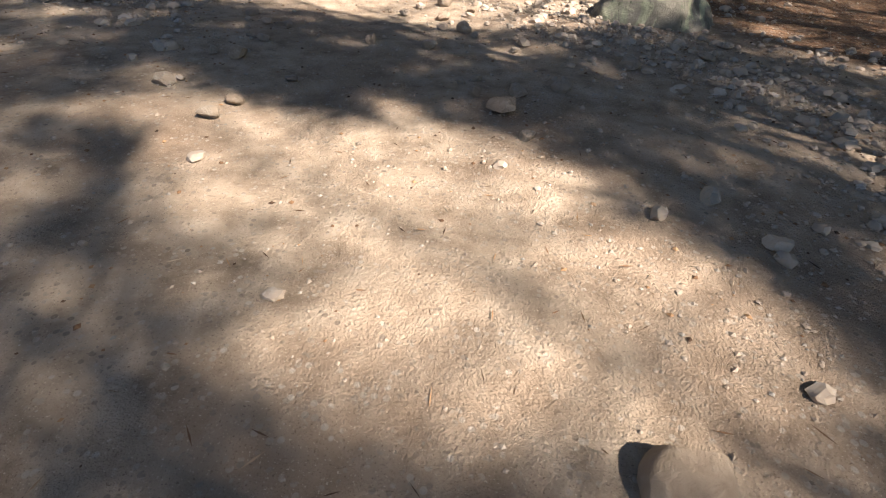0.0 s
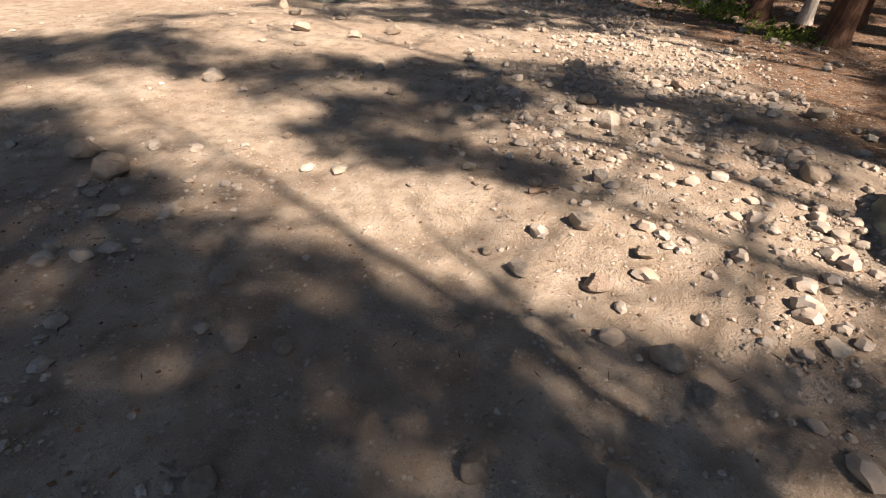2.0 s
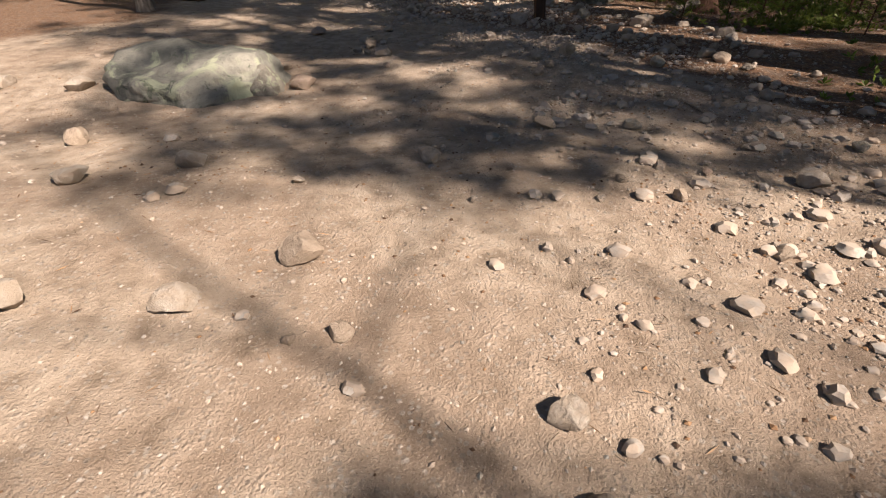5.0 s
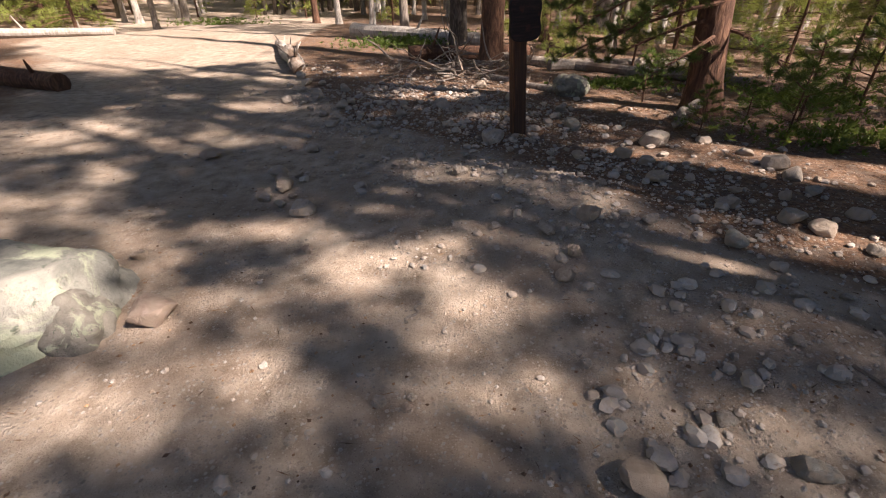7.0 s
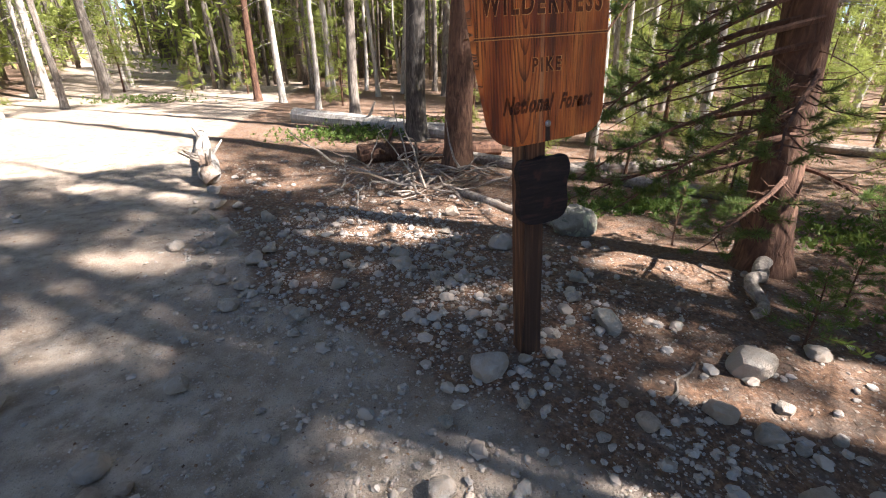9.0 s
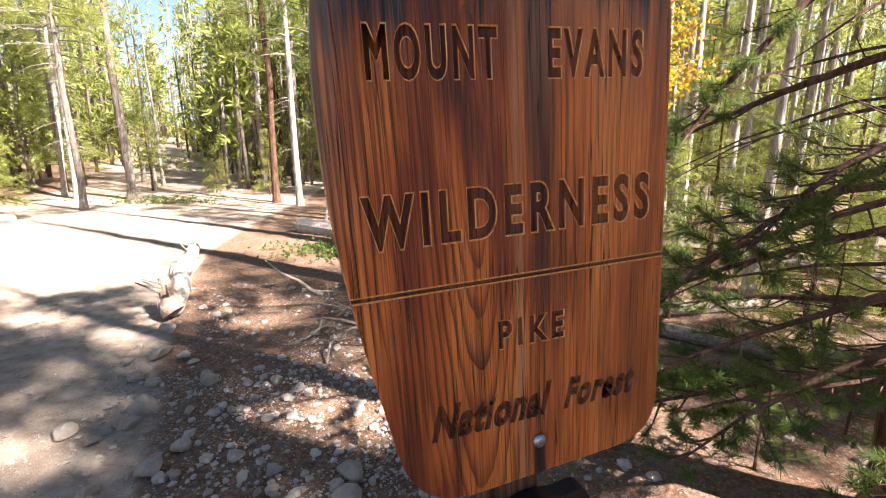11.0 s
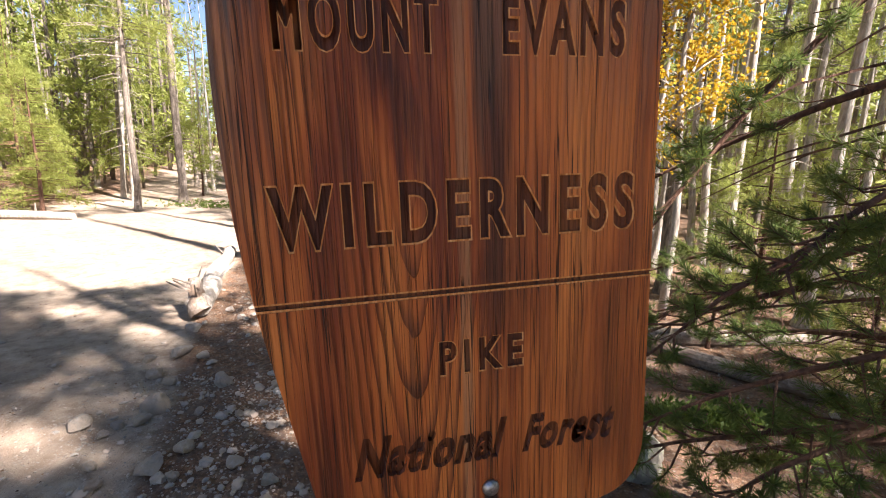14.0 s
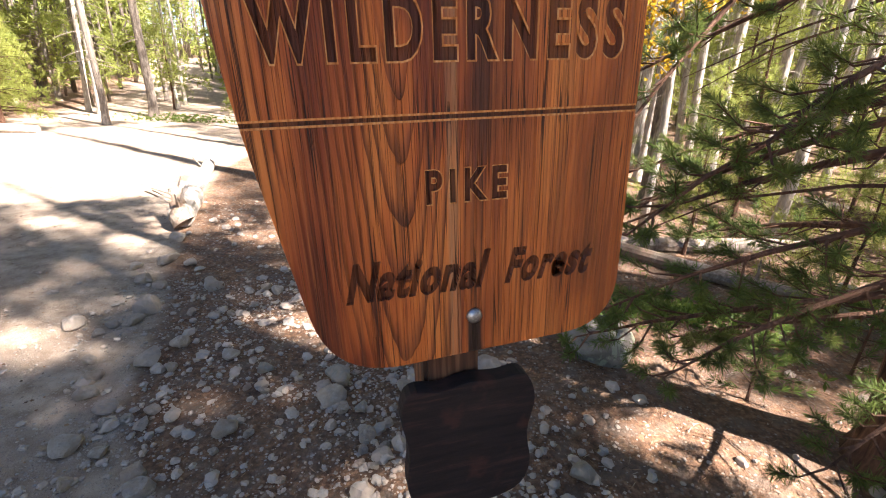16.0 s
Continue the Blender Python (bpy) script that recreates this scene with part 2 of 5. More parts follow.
    c = blend(nt, calc(nt, "MULTIPLY", span(nt, side, 0.27, 0.37, 0, 0.75), span(nt, z, 0.0, 0.3)), c, (0.10, 0.085, 0.075))
    crack = grain(nt, coords(nt, (75.0, 1.0, 0.7)), 1.0, 2, 0.5)
    line = span(nt, calc(nt, "ABSOLUTE", calc(nt, "SUBTRACT", crack, 0.5)), 0.012, 0.003)
    line = calc(nt, "MULTIPLY", line, span(nt, grain(nt, coords(nt, (9.0, 1.0, 1.5)), 1.0, 3), 0.42, 0.50))
    c = blend(nt, calc(nt, "MULTIPLY", line, 0.85), c, (0.012, 0.006, 0.004))
    # letters and groove: shade of the recesses darkened into the board colour
    if carved:
        c = blend(nt, 0.7, c, (0.042, 0.012, 0.006))
    paint(nt, bs, c)
    bs.inputs["Roughness"].default_value = 0.55
    h = calc(nt, "ADD", calc(nt, "MULTIPLY", late, 0.7), calc(nt, "SUBTRACT", calc(nt, "MULTIPLY", fibre, 0.8), thin))
    relief(nt, bs, calc(nt, "SUBTRACT", h, calc(nt, "MULTIPLY", line, 2.0)), 0.9, 0.005)
    return m


def make_rim():
    m, nt, bs = material("worn_rim", 0.65)
    f = grain(nt, coords(nt, (140.0, 20.0, 8.0)), 1.0, 4, 0.6)
    paint(nt, bs, ramp(nt, f, (0.3, (0.30, 0.09, 0.022)), (0.5, (0.58, 0.24, 0.07)), (0.7, (0.74, 0.42, 0.18))))
    return m


def make_post():
    m, nt, bs = material("post_wood", 0.75)
    f = grain(nt, coords(nt, (60.0, 60.0, 1.6)), 1.0, 5, 0.65)
    w = grain(nt, coords(nt, (10.0, 10.0, 0.9)), 1.0, 4, 0.6)
    c = ramp(nt, f, (0.3, (0.035, 0.017, 0.010)), (0.5, (0.10, 0.045, 0.024)), (0.72, (0.22, 0.115, 0.062)))
    paint(nt, bs, blend(nt, span(nt, w, 0.45, 0.6, 0, 0.8), c, (0.028, 0.018, 0.014)))
    relief(nt, bs, f, 0.7, 0.006)
    return m


def make_small_board():
    m, nt, bs = material("charred_board", 0.8)
    f = grain(nt, coords(nt, (6.0, 20.0, 55.0)), 1.0, 5, 0.65)
    w = grain(nt, coords(nt), 9.0, 4)
    c = ramp(nt, f, (0.3, (0.007, 0.006, 0.007)), (0.55, (0.016, 0.011, 0.011)), (0.75, (0.045, 0.022, 0.018)))
    paint(nt, bs, blend(nt, span(nt, w, 0.55, 0.68, 0, 0.35), c, (0.085, 0.030, 0.020)))
    relief(nt, bs, f, 0.5, 0.004)
    return m


def make_zinc():
    m, nt, bs = material("zinc", 0.38)
    bs.inputs["Metallic"].default_value = 1.0
    paint(nt, bs, ramp(nt, grain(nt, coords(nt), 180.0, 3), (0.35, (0.24, 0.25, 0.27)), (0.65, (0.42, 0.44, 0.46))))
    return m


DIRT = make_ground()
ROCKS = [
    make_rock("granite_grey", (0.172, 0.158, 0.145), (0.330, 0.310, 0.284), (0.475, 0.442, 0.403)),
    make_rock("granite_tan", (0.251, 0.185, 0.139), (0.436, 0.343, 0.264), (0.594, 0.488, 0.389)),
    make_rock("granite_pink", (0.264, 0.165, 0.132), (0.409, 0.284, 0.224), (0.528, 0.396, 0.330)),
    make_rock("gneiss_green", (0.132, 0.152, 0.139), (0.244, 0.271, 0.251), (0.409, 0.429, 0.396)),
    make_rock("quartz_pale", (0.31, 0.27, 0.225), (0.46, 0.41, 0.35), (0.60, 0.545, 0.475)),
]
BOULDER = make_rock("lichened_granite", (0.075, 0.078, 0.068), (0.185, 0.178, 0.15), (0.31, 0.29, 0.24), 0.75)
PEBBLE = make_pebble()
BARK_GREY = make_bark("bark_grey", (0.055, 0.045, 0.038), (0.16, 0.13, 0.105), (0.30, 0.25, 0.205))
BARK_RED = make_bark("bark_red", (0.028, 0.015, 0.010), (0.092, 0.046, 0.029), (0.185, 0.098, 0.060))
BARK_DARK = make_bark("bark_dark", (0.018, 0.015, 0.012), (0.058, 0.048, 0.040), (0.135, 0.115, 0.098))
BARK_PALE = make_bark("bark_pale", (0.17, 0.145, 0.12), (0.33, 0.285, 0.24), (0.50, 0.45, 0.39))
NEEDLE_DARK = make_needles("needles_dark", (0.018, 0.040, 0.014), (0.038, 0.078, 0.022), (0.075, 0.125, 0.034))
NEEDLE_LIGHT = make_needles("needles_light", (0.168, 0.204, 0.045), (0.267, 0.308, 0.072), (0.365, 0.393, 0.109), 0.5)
ASPEN_LEAF = make_needles("aspen_leaf", (0.34, 0.19, 0.012), (0.52, 0.33, 0.02), (0.62, 0.45, 0.06), 0.5)
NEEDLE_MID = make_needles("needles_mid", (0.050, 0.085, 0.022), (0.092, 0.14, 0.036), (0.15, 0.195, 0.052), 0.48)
SHRUB_LEAF = make_needles("shrub_leaf", (0.05, 0.09, 0.018), (0.09, 0.145, 0.028), (0.15, 0.19, 0.04), 0.4)
LITTER = make_litter()
DEAD = make_dead_wood()
BOARD = make_board()
CARVED_SHADE = make_board("carved_shade_board", True)
RIM = make_rim()
POST = make_post()
CHARRED = make_small_board()
ZINC = make_zinc()


# ---------------------------------------------------------------- geometry helpers
def from_arrays(name, verts, faces, mat, smooth=False):
    me = bpy.data.meshes.new(name)
    me.from_pydata(np.asarray(verts).tolist(), [], faces if isinstance(faces, list) else faces.tolist())
    me.materials.append(mat)
    if smooth:
        me.shade_smooth()
    me.update()
    return me


def from_bm(name, bm, mat, smooth=False):
    me = bpy.data.meshes.new(name)
    bm.normal_update()
    bm.to_mesh(me)
    bm.free()
    me.materials.append(mat)
    if smooth:
        me.shade_smooth()
    return me


def part(name, data, parent, label=""):
    ob = new(name, data)
    ob.parent = parent
    return tagged(ob, label)


def tube(store, points, radii, sides=6):
    """Adds a closed tapered tube along points to store = (verts, faces)."""
    verts, faces = store
    pts = [Vector(p) for p in points]
    base = len(verts)
    for n, (p, r) in enumerate(zip(pts, radii)):
        way = (pts[min(n + 1, len(pts) - 1)] - pts[max(n - 1, 0)]).normalized()
        a = way.cross(Vector((0.31, 0.17, 0.93)) if abs(way.z) < 0.9 else Vector((1, 0.1, 0))).normalized()
        b = way.cross(a)
        for k in range(sides):
            t = 2 * math.pi * k / sides
            verts.append(tuple(p + r * (math.cos(t) * a + math.sin(t) * b)))
    for n in range(len(pts) - 1):
        for k in range(sides):
            i, j = base + n * sides + k, base + n * sides + (k + 1) % sides
            faces.append((i, j, j + sides, i + sides))
    faces.append(tuple(base + k for k in range(sides))[::-1])
    faces.append(tuple(base + (len(pts) - 1) * sides + k for k in range(sides)))


def tufts(rng, centres, axes, per, length, width, spread):
    """Needle bundles: per thin blades leaving each centre along its axis."""
    c = np.repeat(np.asarray(centres, float), per, 0)
    a = np.repeat(np.asarray(axes, float), per, 0)
    w = a + spread * rng.normal(size=c.shape)
    w /= np.linalg.norm(w, axis=1)[:, None]
    s = np.cross(w, rng.normal(size=c.shape))
    s *= (width / 2 / np.linalg.norm(s, axis=1))[:, None]
    reach = length * rng.uniform(0.65, 1.15, (len(c), 1))
    start = c + w * length * 0.04
    mid = c + w * reach * 0.55
    tip = c + w * reach
    v = np.stack([start, mid + s, tip, mid - s], 1).reshape(-1, 3)
    f = np.arange(len(v)).reshape(-1, 4)
    return v, f


def rounded(corners, steps=7):
    """Outline of a polygon whose corners (x, y, radius) are rounded off."""
    out = []
    for n, (x, y, r) in enumerate(corners):
        p = Vector((x, y))
        a = Vector(corners[n - 1][:2]) - p
        b = Vector(corners[(n + 1) % len(corners)][:2]) - p
        ra, rb = min(r, a.length * 0.48), min(r, b.length * 0.48)
        s, e = p + a.normalized() * ra, p + b.normalized() * rb
        for k in range(steps + 1):
            t = k / steps
            out.append((1 - t) ** 2 * s + 2 * t * (1 - t) * p + t * t * e)
    return out


def slab(outline, front, back, bevel=0.004):
    """A plate in the x-z plane with a bevelled rim."""
    bm = bmesh.new()
    face = bm.faces.new([bm.verts.new((p.x, front, p.y)) for p in outline])
    got = bmesh.ops.extrude_face_region(bm, geom=[face])
    bmesh.ops.translate(bm, verts=[g for g in got["geom"] if isinstance(g, bmesh.types.BMVert)], vec=(0, back - front, 0))
    bmesh.ops.recalc_face_normals(bm, faces=bm.faces)
    rim = [e for e in bm.edges if abs(e.verts[0].co.y - e.verts[1].co.y) < 1e-6]
    if bevel:
        bmesh.ops.bevel(bm, geom=rim, offset=bevel, segments=2, profile=0.6, affect="EDGES")
    return bm


# ---------------------------------------------------------------- ground
TRAIL = ((2.6, -30, 2.6), (1.4, -10, 2.5), (0.9, -6, 2.6), (-0.3, -1, 2.9), (-1.0, 2, 2.2), (-1.9, 5, 1.75), (-2.75, 7, 1.7), (-4.0, 10, 1.7), (-6.4, 14, 3.1), (-8.6, 19, 2.4), (-10.0, 23, 1.7), (-15.0, 33, 1.4), (-26.0, 50, 1.3))
TY, TX, TW = ([row[k] for row in TRAIL] for k in (1, 0, 2))


def bell(a, b):
    return np.exp(-(a * a + b * b))


def ease(v, low, high):
    t = np.clip((v - low) / (high - low), 0, 1)
    return t * t * (3 - 2 * t)


def ground_z(x, y):
    z = -0.15 * bell((x + 2.0) / 1.7, (y - 4.3) / 2.6) + 0.13 * bell((x + 2.4) / 1.5, (y + 0.6) / 1.8)
    z = z + 0.10 * bell((x - 1.1) / 1.7, (y - 6.2) / 1.7) + 0.05 * bell((x - 2.9) / 1.0, (y + 2.0) / 4.0)
    z = z - 0.14 * (1 - ease(y, 1.6, 4.0)) + 0.11 * bell(x / 1.2, (y + 6.4) / 1.5)
    z = z + 0.24 * ease(y, 9.0, 15.0) + 0.045 * np.clip(y - 20, 0, 90) + 0.055 * np.clip(-x - 13, 0, 60) - 0.02 * np.clip(x - 7, 0, 20) + 0.05 * np.clip(x - 30, 0, 60)
    return z


def off_trail(x, y):
    """0 on the tread, rising over the verge."""
    return (np.abs(x - np.interp(y, TY, TX)) - np.interp(y, TY, TW))


STONY = ((4.2, -12), (3.8, -7.5), (3.2, -6), (2.4, -5), (1.6, -3.6), (0.75, -2.4), (0.8, -1), (1.0, 0), (0.7, 1), (0.5, 2), (0.1, 4), (-0.5, 5.3), (-1.1, 6.5), (-1.9, 8.3), (-2.7, 10), (-3.4, 12.5), (-3.6, 16))
SX, SY = ([row[k] for row in STONY] for k in (0, 1))


def duff_at(x, y):
    """How far needle litter covers the dirt, 0 to 1."""
    right = x - np.interp(y, SY, SX)
    start = np.interp(y, (-8, 2, 4.5, 5.5, 6.5), (2.1, 1.5, 0.45, 0.15, -0.3))
    left = np.interp(y, TY, TX) - np.interp(y, TY, TW) - x
    return np.maximum(ease(right, start, start + np.interp(y, (2, 5, 6.5), (1.6, 0.95, 0.6))), 0.9 * ease(left, np.interp(y, (2, 6), (2.6, 0.3)), np.interp(y, (2, 6), (6.5, 2.4))))


def axis_lines(low, high, step, far):
    mid = np.arange(low, high + step / 2, step)
    out, d = [], step
    p = 0.0
    while p < far:
        d *= 1.16
        p += d
        out.append(p)
    out = np.array(out)
    return np.concatenate([low - out[::-1], mid, high + out])


def build_ground():
    xs, ys = axis_lines(-4.2, 4.2, 0.045, 420), axis_lines(-8.2, 9.0, 0.05, 420)
    gx, gy = np.meshgrid(xs, ys)
    z = ground_z(gx, gy)
    bump = np.zeros_like(z)
    near = (np.abs(gx) < 16) & (gy > -16) & (gy < 30)
    for i, j in zip(*np.nonzero(near)):
        p = Vector((gx[i, j], gy[i, j], 0))
        bump[i, j] = 0.030 * noise.noise(p * 0.9) + 0.016 * noise.noise(p * 2.7) + 0.008 * noise.noise(p * 8.0) + 0.004 * noise.noise(p * 19.0)
    z = z + bump
    n, m = z.shape
    v = np.stack([gx, gy, z], -1).reshape(-1, 3)
    i = (np.arange(n - 1)[:, None] * m + np.arange(m - 1)).reshape(-1)
    f = np.stack([i, i + 1, i + m + 1, i + m], 1)
    me = from_arrays("ground", v, f, DIRT, True)
    at = me.attributes.new("duff", "FLOAT", "POINT")
    at.data.foreach_set("value", duff_at(v[:, 0], v[:, 1]).astype(np.float32))
    tagged(new("ground", me), "pale dusty trail dirt with brown needle litter along its edges", "ground", kind="structure")
    return xs, ys, z


GX, GY, GZ = build_ground()


def floor_at(x, y):
    """Height of the built ground sheet."""
    i = int(np.clip(np.searchsorted(GX, x) - 1, 0, len(GX) - 2))
    j = int(np.clip(np.searchsorted(GY, y) - 1, 0, len(GY) - 2))
    u, v = (x - GX[i]) / (GX[i + 1] - GX[i]), (y - GY[j]) / (GY[j + 1] - GY[j])
    return float((1 - v) * ((1 - u) * GZ[j, i] + u * GZ[j, i + 1]) + v * ((1 - u) * GZ[j + 1, i] + u * GZ[j + 1, i + 1]))


# ---------------------------------------------------------------- the sign
BOARD_POSE = Matrix(((0.9597, -0.2730, -0.0674, 0.66), (0.2738, 0.9618, 0.0033, 5.316), (0.0639, -0.0216, 0.9977, 1.8), (0, 0, 0, 1)))


def letters(body, x0, x1, z0, z1, depth, thick, mat, spacing=1.0, slant=0.0):
    """A cutter in the shape of some words, filling the given box of the board's face."""
    cu = bpy.data.curves.new("letters", "FONT")
    cu.body, cu.size, cu.extrude, cu.offset = body, 1.0, 0.5, 0.0
    cu.space_character, cu.resolution_u = spacing, 4
    ob = new("letters", cu)
    bpy.context.view_layer.update()
    flat = np.array([c for c in ob.bound_box])
    sx, sz = (x1 - x0) / np.ptp(flat[:, 0]), (z1 - z0) / np.ptp(flat[:, 1])
    lo = flat.min(0)
    cu.offset = thick
    bpy.context.view_layer.update()
    me = bpy.data.meshes.new_from_object(ob.evaluated_get(bpy.context.evaluated_depsgraph_get()))
    bpy.data.objects.remove(ob)
    bm = bmesh.new()
    bm.from_mesh(me)
    bmesh.ops.remove_doubles(bm, verts=bm.verts, dist=1e-4)
    for v in bm.verts:
        x, y, z = v.co
        v.co = (x0 + (x - lo[0]) * sx + slant * ((y - lo[1]) * sz - 0.03), depth if z < 0 else -0.02, z0 + (y - lo[1]) * sz)
    bmesh.ops.recalc_face_normals(bm, faces=bm.faces)
    return from_bm("letters", bm, mat)


def box_cutter(x0, x1, z0, z1, depth, mat):
    bm = bmesh.new()
    bmesh.ops.create_cube(bm, size=1.0)
    for v in bm.verts:
        v.co = (x0 if v.co.x < 0 else x1, -0.02 if v.co.y < 0 else depth, z0 if v.co.z < 0 else z1)
    return from_bm("groove", bm, mat)


def carve(me, cutters):
    for cut in cutters:
        body, tool = new("body", me), new("tool", cut)
        mod = body.modifiers.new("carve", "BOOLEAN")
        mod.object, mod.operation, mod.solver, mod.material_mode, mod.use_self = tool, "DIFFERENCE", "EXACT", "TRANSFER", True
        bpy.context.view_layer.update()
        done = bpy.data.meshes.new_from_object(body.evaluated_get(bpy.context.evaluated_depsgraph_get()))
        bpy.data.objects.remove(body)
        bpy.data.objects.remove(tool)
        if len(done.polygons) > len(me.polygons):
            me = done
    return me


def bolt_mesh():
    bm = bmesh.new()
    rings = ((0.016, 0.0), (0.016, -0.003), (0.0143, -0.006), (0.010, -0.009), (0.005, -0.0103))
    loops = [[bm.verts.new((r * math.cos(a), y, r * math.sin(a))) for a in (2 * math.pi * k / 20 for k in range(20))] for r, y in rings]
    for a, b in zip(loops, loops[1:]):
        for k in range(20):
            bm.faces.new((a[k], a[(k + 1) % 20], b[(k + 1) % 20], b[k]))
    bm.faces.new(loops[-1])
    bm.faces.new(loops[0][::-1])
    bmesh.ops.recalc_face_normals(bm, faces=bm.faces)
    return from_bm("bolt", bm, ZINC, True)


def build_sign():
    base = BOARD_POSE @ Vector((-0.01, 0.11, -1.72))
    sign = tagged(new("trail_sign"), "red-brown routed wooden forest sign on a dark square post", "sign")
    sign.location = (base.x, base.y, floor_at(base.x, base.y))
    bpy.context.view_layer.update()
    shift = sign.matrix_world.inverted() @ BOARD_POSE
    shape = rounded(((-0.240, -0.474, 0.14), (-0.367, 0.20, 0.36), (-0.315, 0.705, 0.24), (0.352, 0.588, 0.14), (0.356, -0.452, 0.12)), 10)
    me = from_bm("board", slab(shape, 0.0, 0.05, 0.005), BOARD)
    words = (
        ("MOUNT", -0.261, -0.030, 0.367, 0.446, 1.32, 0.0, 0.034),
        ("EVANS", 0.075, 0.282, 0.367, 0.446, 1.32, 0.0, 0.034),
        ("WILDERNESS", -0.288, 0.309, 0.083, 0.172, 1.34, 0.0, 0.034),
        ("PIKE", -0.043, 0.102, -0.149, -0.095, 1.4, 0.0, 0.034),
        ("National", -0.188, 0.060, -0.318, -0.250, 1.12, 0.25, 0.05),
        ("Forest", 0.113, 0.284, -0.318, -0.254, 1.12, 0.25, 0.05),
    )
    cuts = [letters(w, a, b, c, d, 0.0025, fat + 0.024, RIM, gap, lean) for w, a, b, c, d, gap, lean, fat in words if not lean]
    cuts += [box_cutter(-0.4, 0.4, -0.0125, 0.0015, 0.002, RIM)]
    cuts += [letters(w, a, b, c, d, 0.011, fat, CARVED_SHADE, gap, lean) for w, a, b, c, d, gap, lean, fat in words]
    cuts += [box_cutter(-0.4, 0.4, -0.009, -0.002, 0.006, CARVED_SHADE)]
    me = carve(me, cuts)
    board = part("board", me, sign, "red-brown board with carved letters and a blackened top")
    board.matrix_basis = shift
    bolt = bolt_mesh()
    for z in (0.515, -0.381):
        b = part("bolt", bolt, sign, "domed galvanised bolt")
        b.matrix_basis = shift @ Matrix.Translation((0.04, 0, z))
    bm = bmesh.new()
    bmesh.ops.create_cube(bm, size=1.0)
    for v in bm.verts:
        v.co = (0.062 * (1 if v.co.x > 0 else -1), 0.052 if v.co.y < 0 else 0.175, 0.60 if v.co.z > 0 else -1.98)
    bmesh.ops.subdivide_edges(bm, edges=[e for e in bm.edges if abs(e.verts[0].co.z - e.verts[1].co.z) > 0.5], cuts=14)
    bmesh.ops.bevel(bm, geom=[e for e in bm.edges if e.calc_face_angle(0) > 0.5], offset=0.009, segments=2, affect="EDGES")
    for v in bm.verts:
        v.co.x += 0.006 * noise.noise(v.co * 3) + 0.012 - 0.010 * (0.6 - v.co.z) / 2.5
        v.co.y += 0.005 * noise.noise(v.co * 3 + Vector((4, 1, 7)))
    post = part("post", from_bm("post", bm, POST), sign, "dark stained square wooden post")
    post.matrix_basis = shift
    badge = rounded(((-0.085, -0.872, 0.07), (-0.118, -0.80, 0.05), (-0.100, -0.69, 0.08), (-0.122, -0.60, 0.06), (-0.098, -0.535, 0.05), (-0.03, -0.555, 0.08), (0.03, -0.535, 0.06), (0.10, -0.550, 0.08), (0.160, -0.535, 0.05), (0.190, -0.61, 0.06), (0.162, -0.70, 0.08), (0.185, -0.80, 0.05), (0.150, -0.872, 0.07), (0.03, -0.885, 0.1)), 4)
    small = part("small_board", from_bm("small_board", slab(badge, 0.004, 0.048, 0.004), CHARRED), sign, "small blackened board with a scalloped outline")
    small.matrix_basis = shift
    return sign


build_sign()


# ---------------------------------------------------------------- boulders and stones
def stone_mesh(name, seed, mat, flat=0.62, level=3, rough=0.10, cuts=13, hard=0.96):
    """A weathered stone about 1 across: a ball cut by planes and worn round."""
    rng = np.random.default_rng(seed)
    bm = bmesh.new()
    bmesh.ops.create_icosphere(bm, subdivisions=level, radius=0.5)
    planes = [(Vector(rng.normal(size=3)).normalized(), rng.uniform(0.27, 0.42)) for _ in range(cuts)]
    off = Vector(rng.uniform(-20, 20, 3))
    sx, sy = rng.uniform(0.85, 1.1), rng.uniform(0.62, 0.95)
    for v in bm.verts:
        for n, d in planes:
            over = v.co.dot(n) - d
            if over > 0:
                v.co -= n * over * hard
        v.co *= 1 + rough * noise.noise(v.co * 2.2 + off) + 0.35 * rough * noise.noise(v.co * 6 + off) + (0.12 * rough * noise.noise(v.co * 17 + off) if level > 3 else 0)
        wide = 1.0 / math.sqrt(max(0.3, 1 - 4 * v.co.z ** 2)) if level > 3 and v.co.z < 0 else 1.0
        v.co = (v.co.x * sx * wide, v.co.y * sy * wide, v.co.z * flat)
    bmesh.ops.recalc_face_normals(bm, faces=bm.faces)
    me = from_bm(name, bm, mat, True)
    me.set_sharp_from_angle(angle=radians(24 if level < 4 else 38))
    return me


def boulder(x, y, size, high, turn, seed, label, sink=0.42, rough=0.32, cuts=11, hard=0.86):
    me = stone_mesh("boulder", seed, BOULDER, high, 5, rough, cuts, hard)
    ob = tagged(new("boulder", me), label, "boulder")
    ob.matrix_basis = Matrix.Translation((x, y, floor_at(x, y) + size * high * (0.5 - sink))) @ pose(0, 0, 0, 0, 0, turn) @ Matrix.Scale(size, 4)


boulder(3.5, -3.55, 1.22, 0.74, 70, 11, "rounded grey boulder with olive lichen beside the trail", 0.42, 0.2, 8, 0.66)
boulder(-2.66, 2.95, 1.62, 0.46, -25, 34, "long low pale boulder with olive lichen at the trail edge", 0.44, 0.42, 7, 0.55)
boulder(-1.93, 2.82, 0.42, 0.85, 40, 35, "rounded pale boulder against a larger one at the trail edge", 0.40, 0.30, 7, 0.6)
boulder(1.78, 7.38, 0.62, 0.72, 10, 8, "lichen-spotted boulder in the needles behind the sign")
boulder(4.3, 8.2, 0.75, 0.55, 60, 5, "grey boulder among fallen branches in the forest")

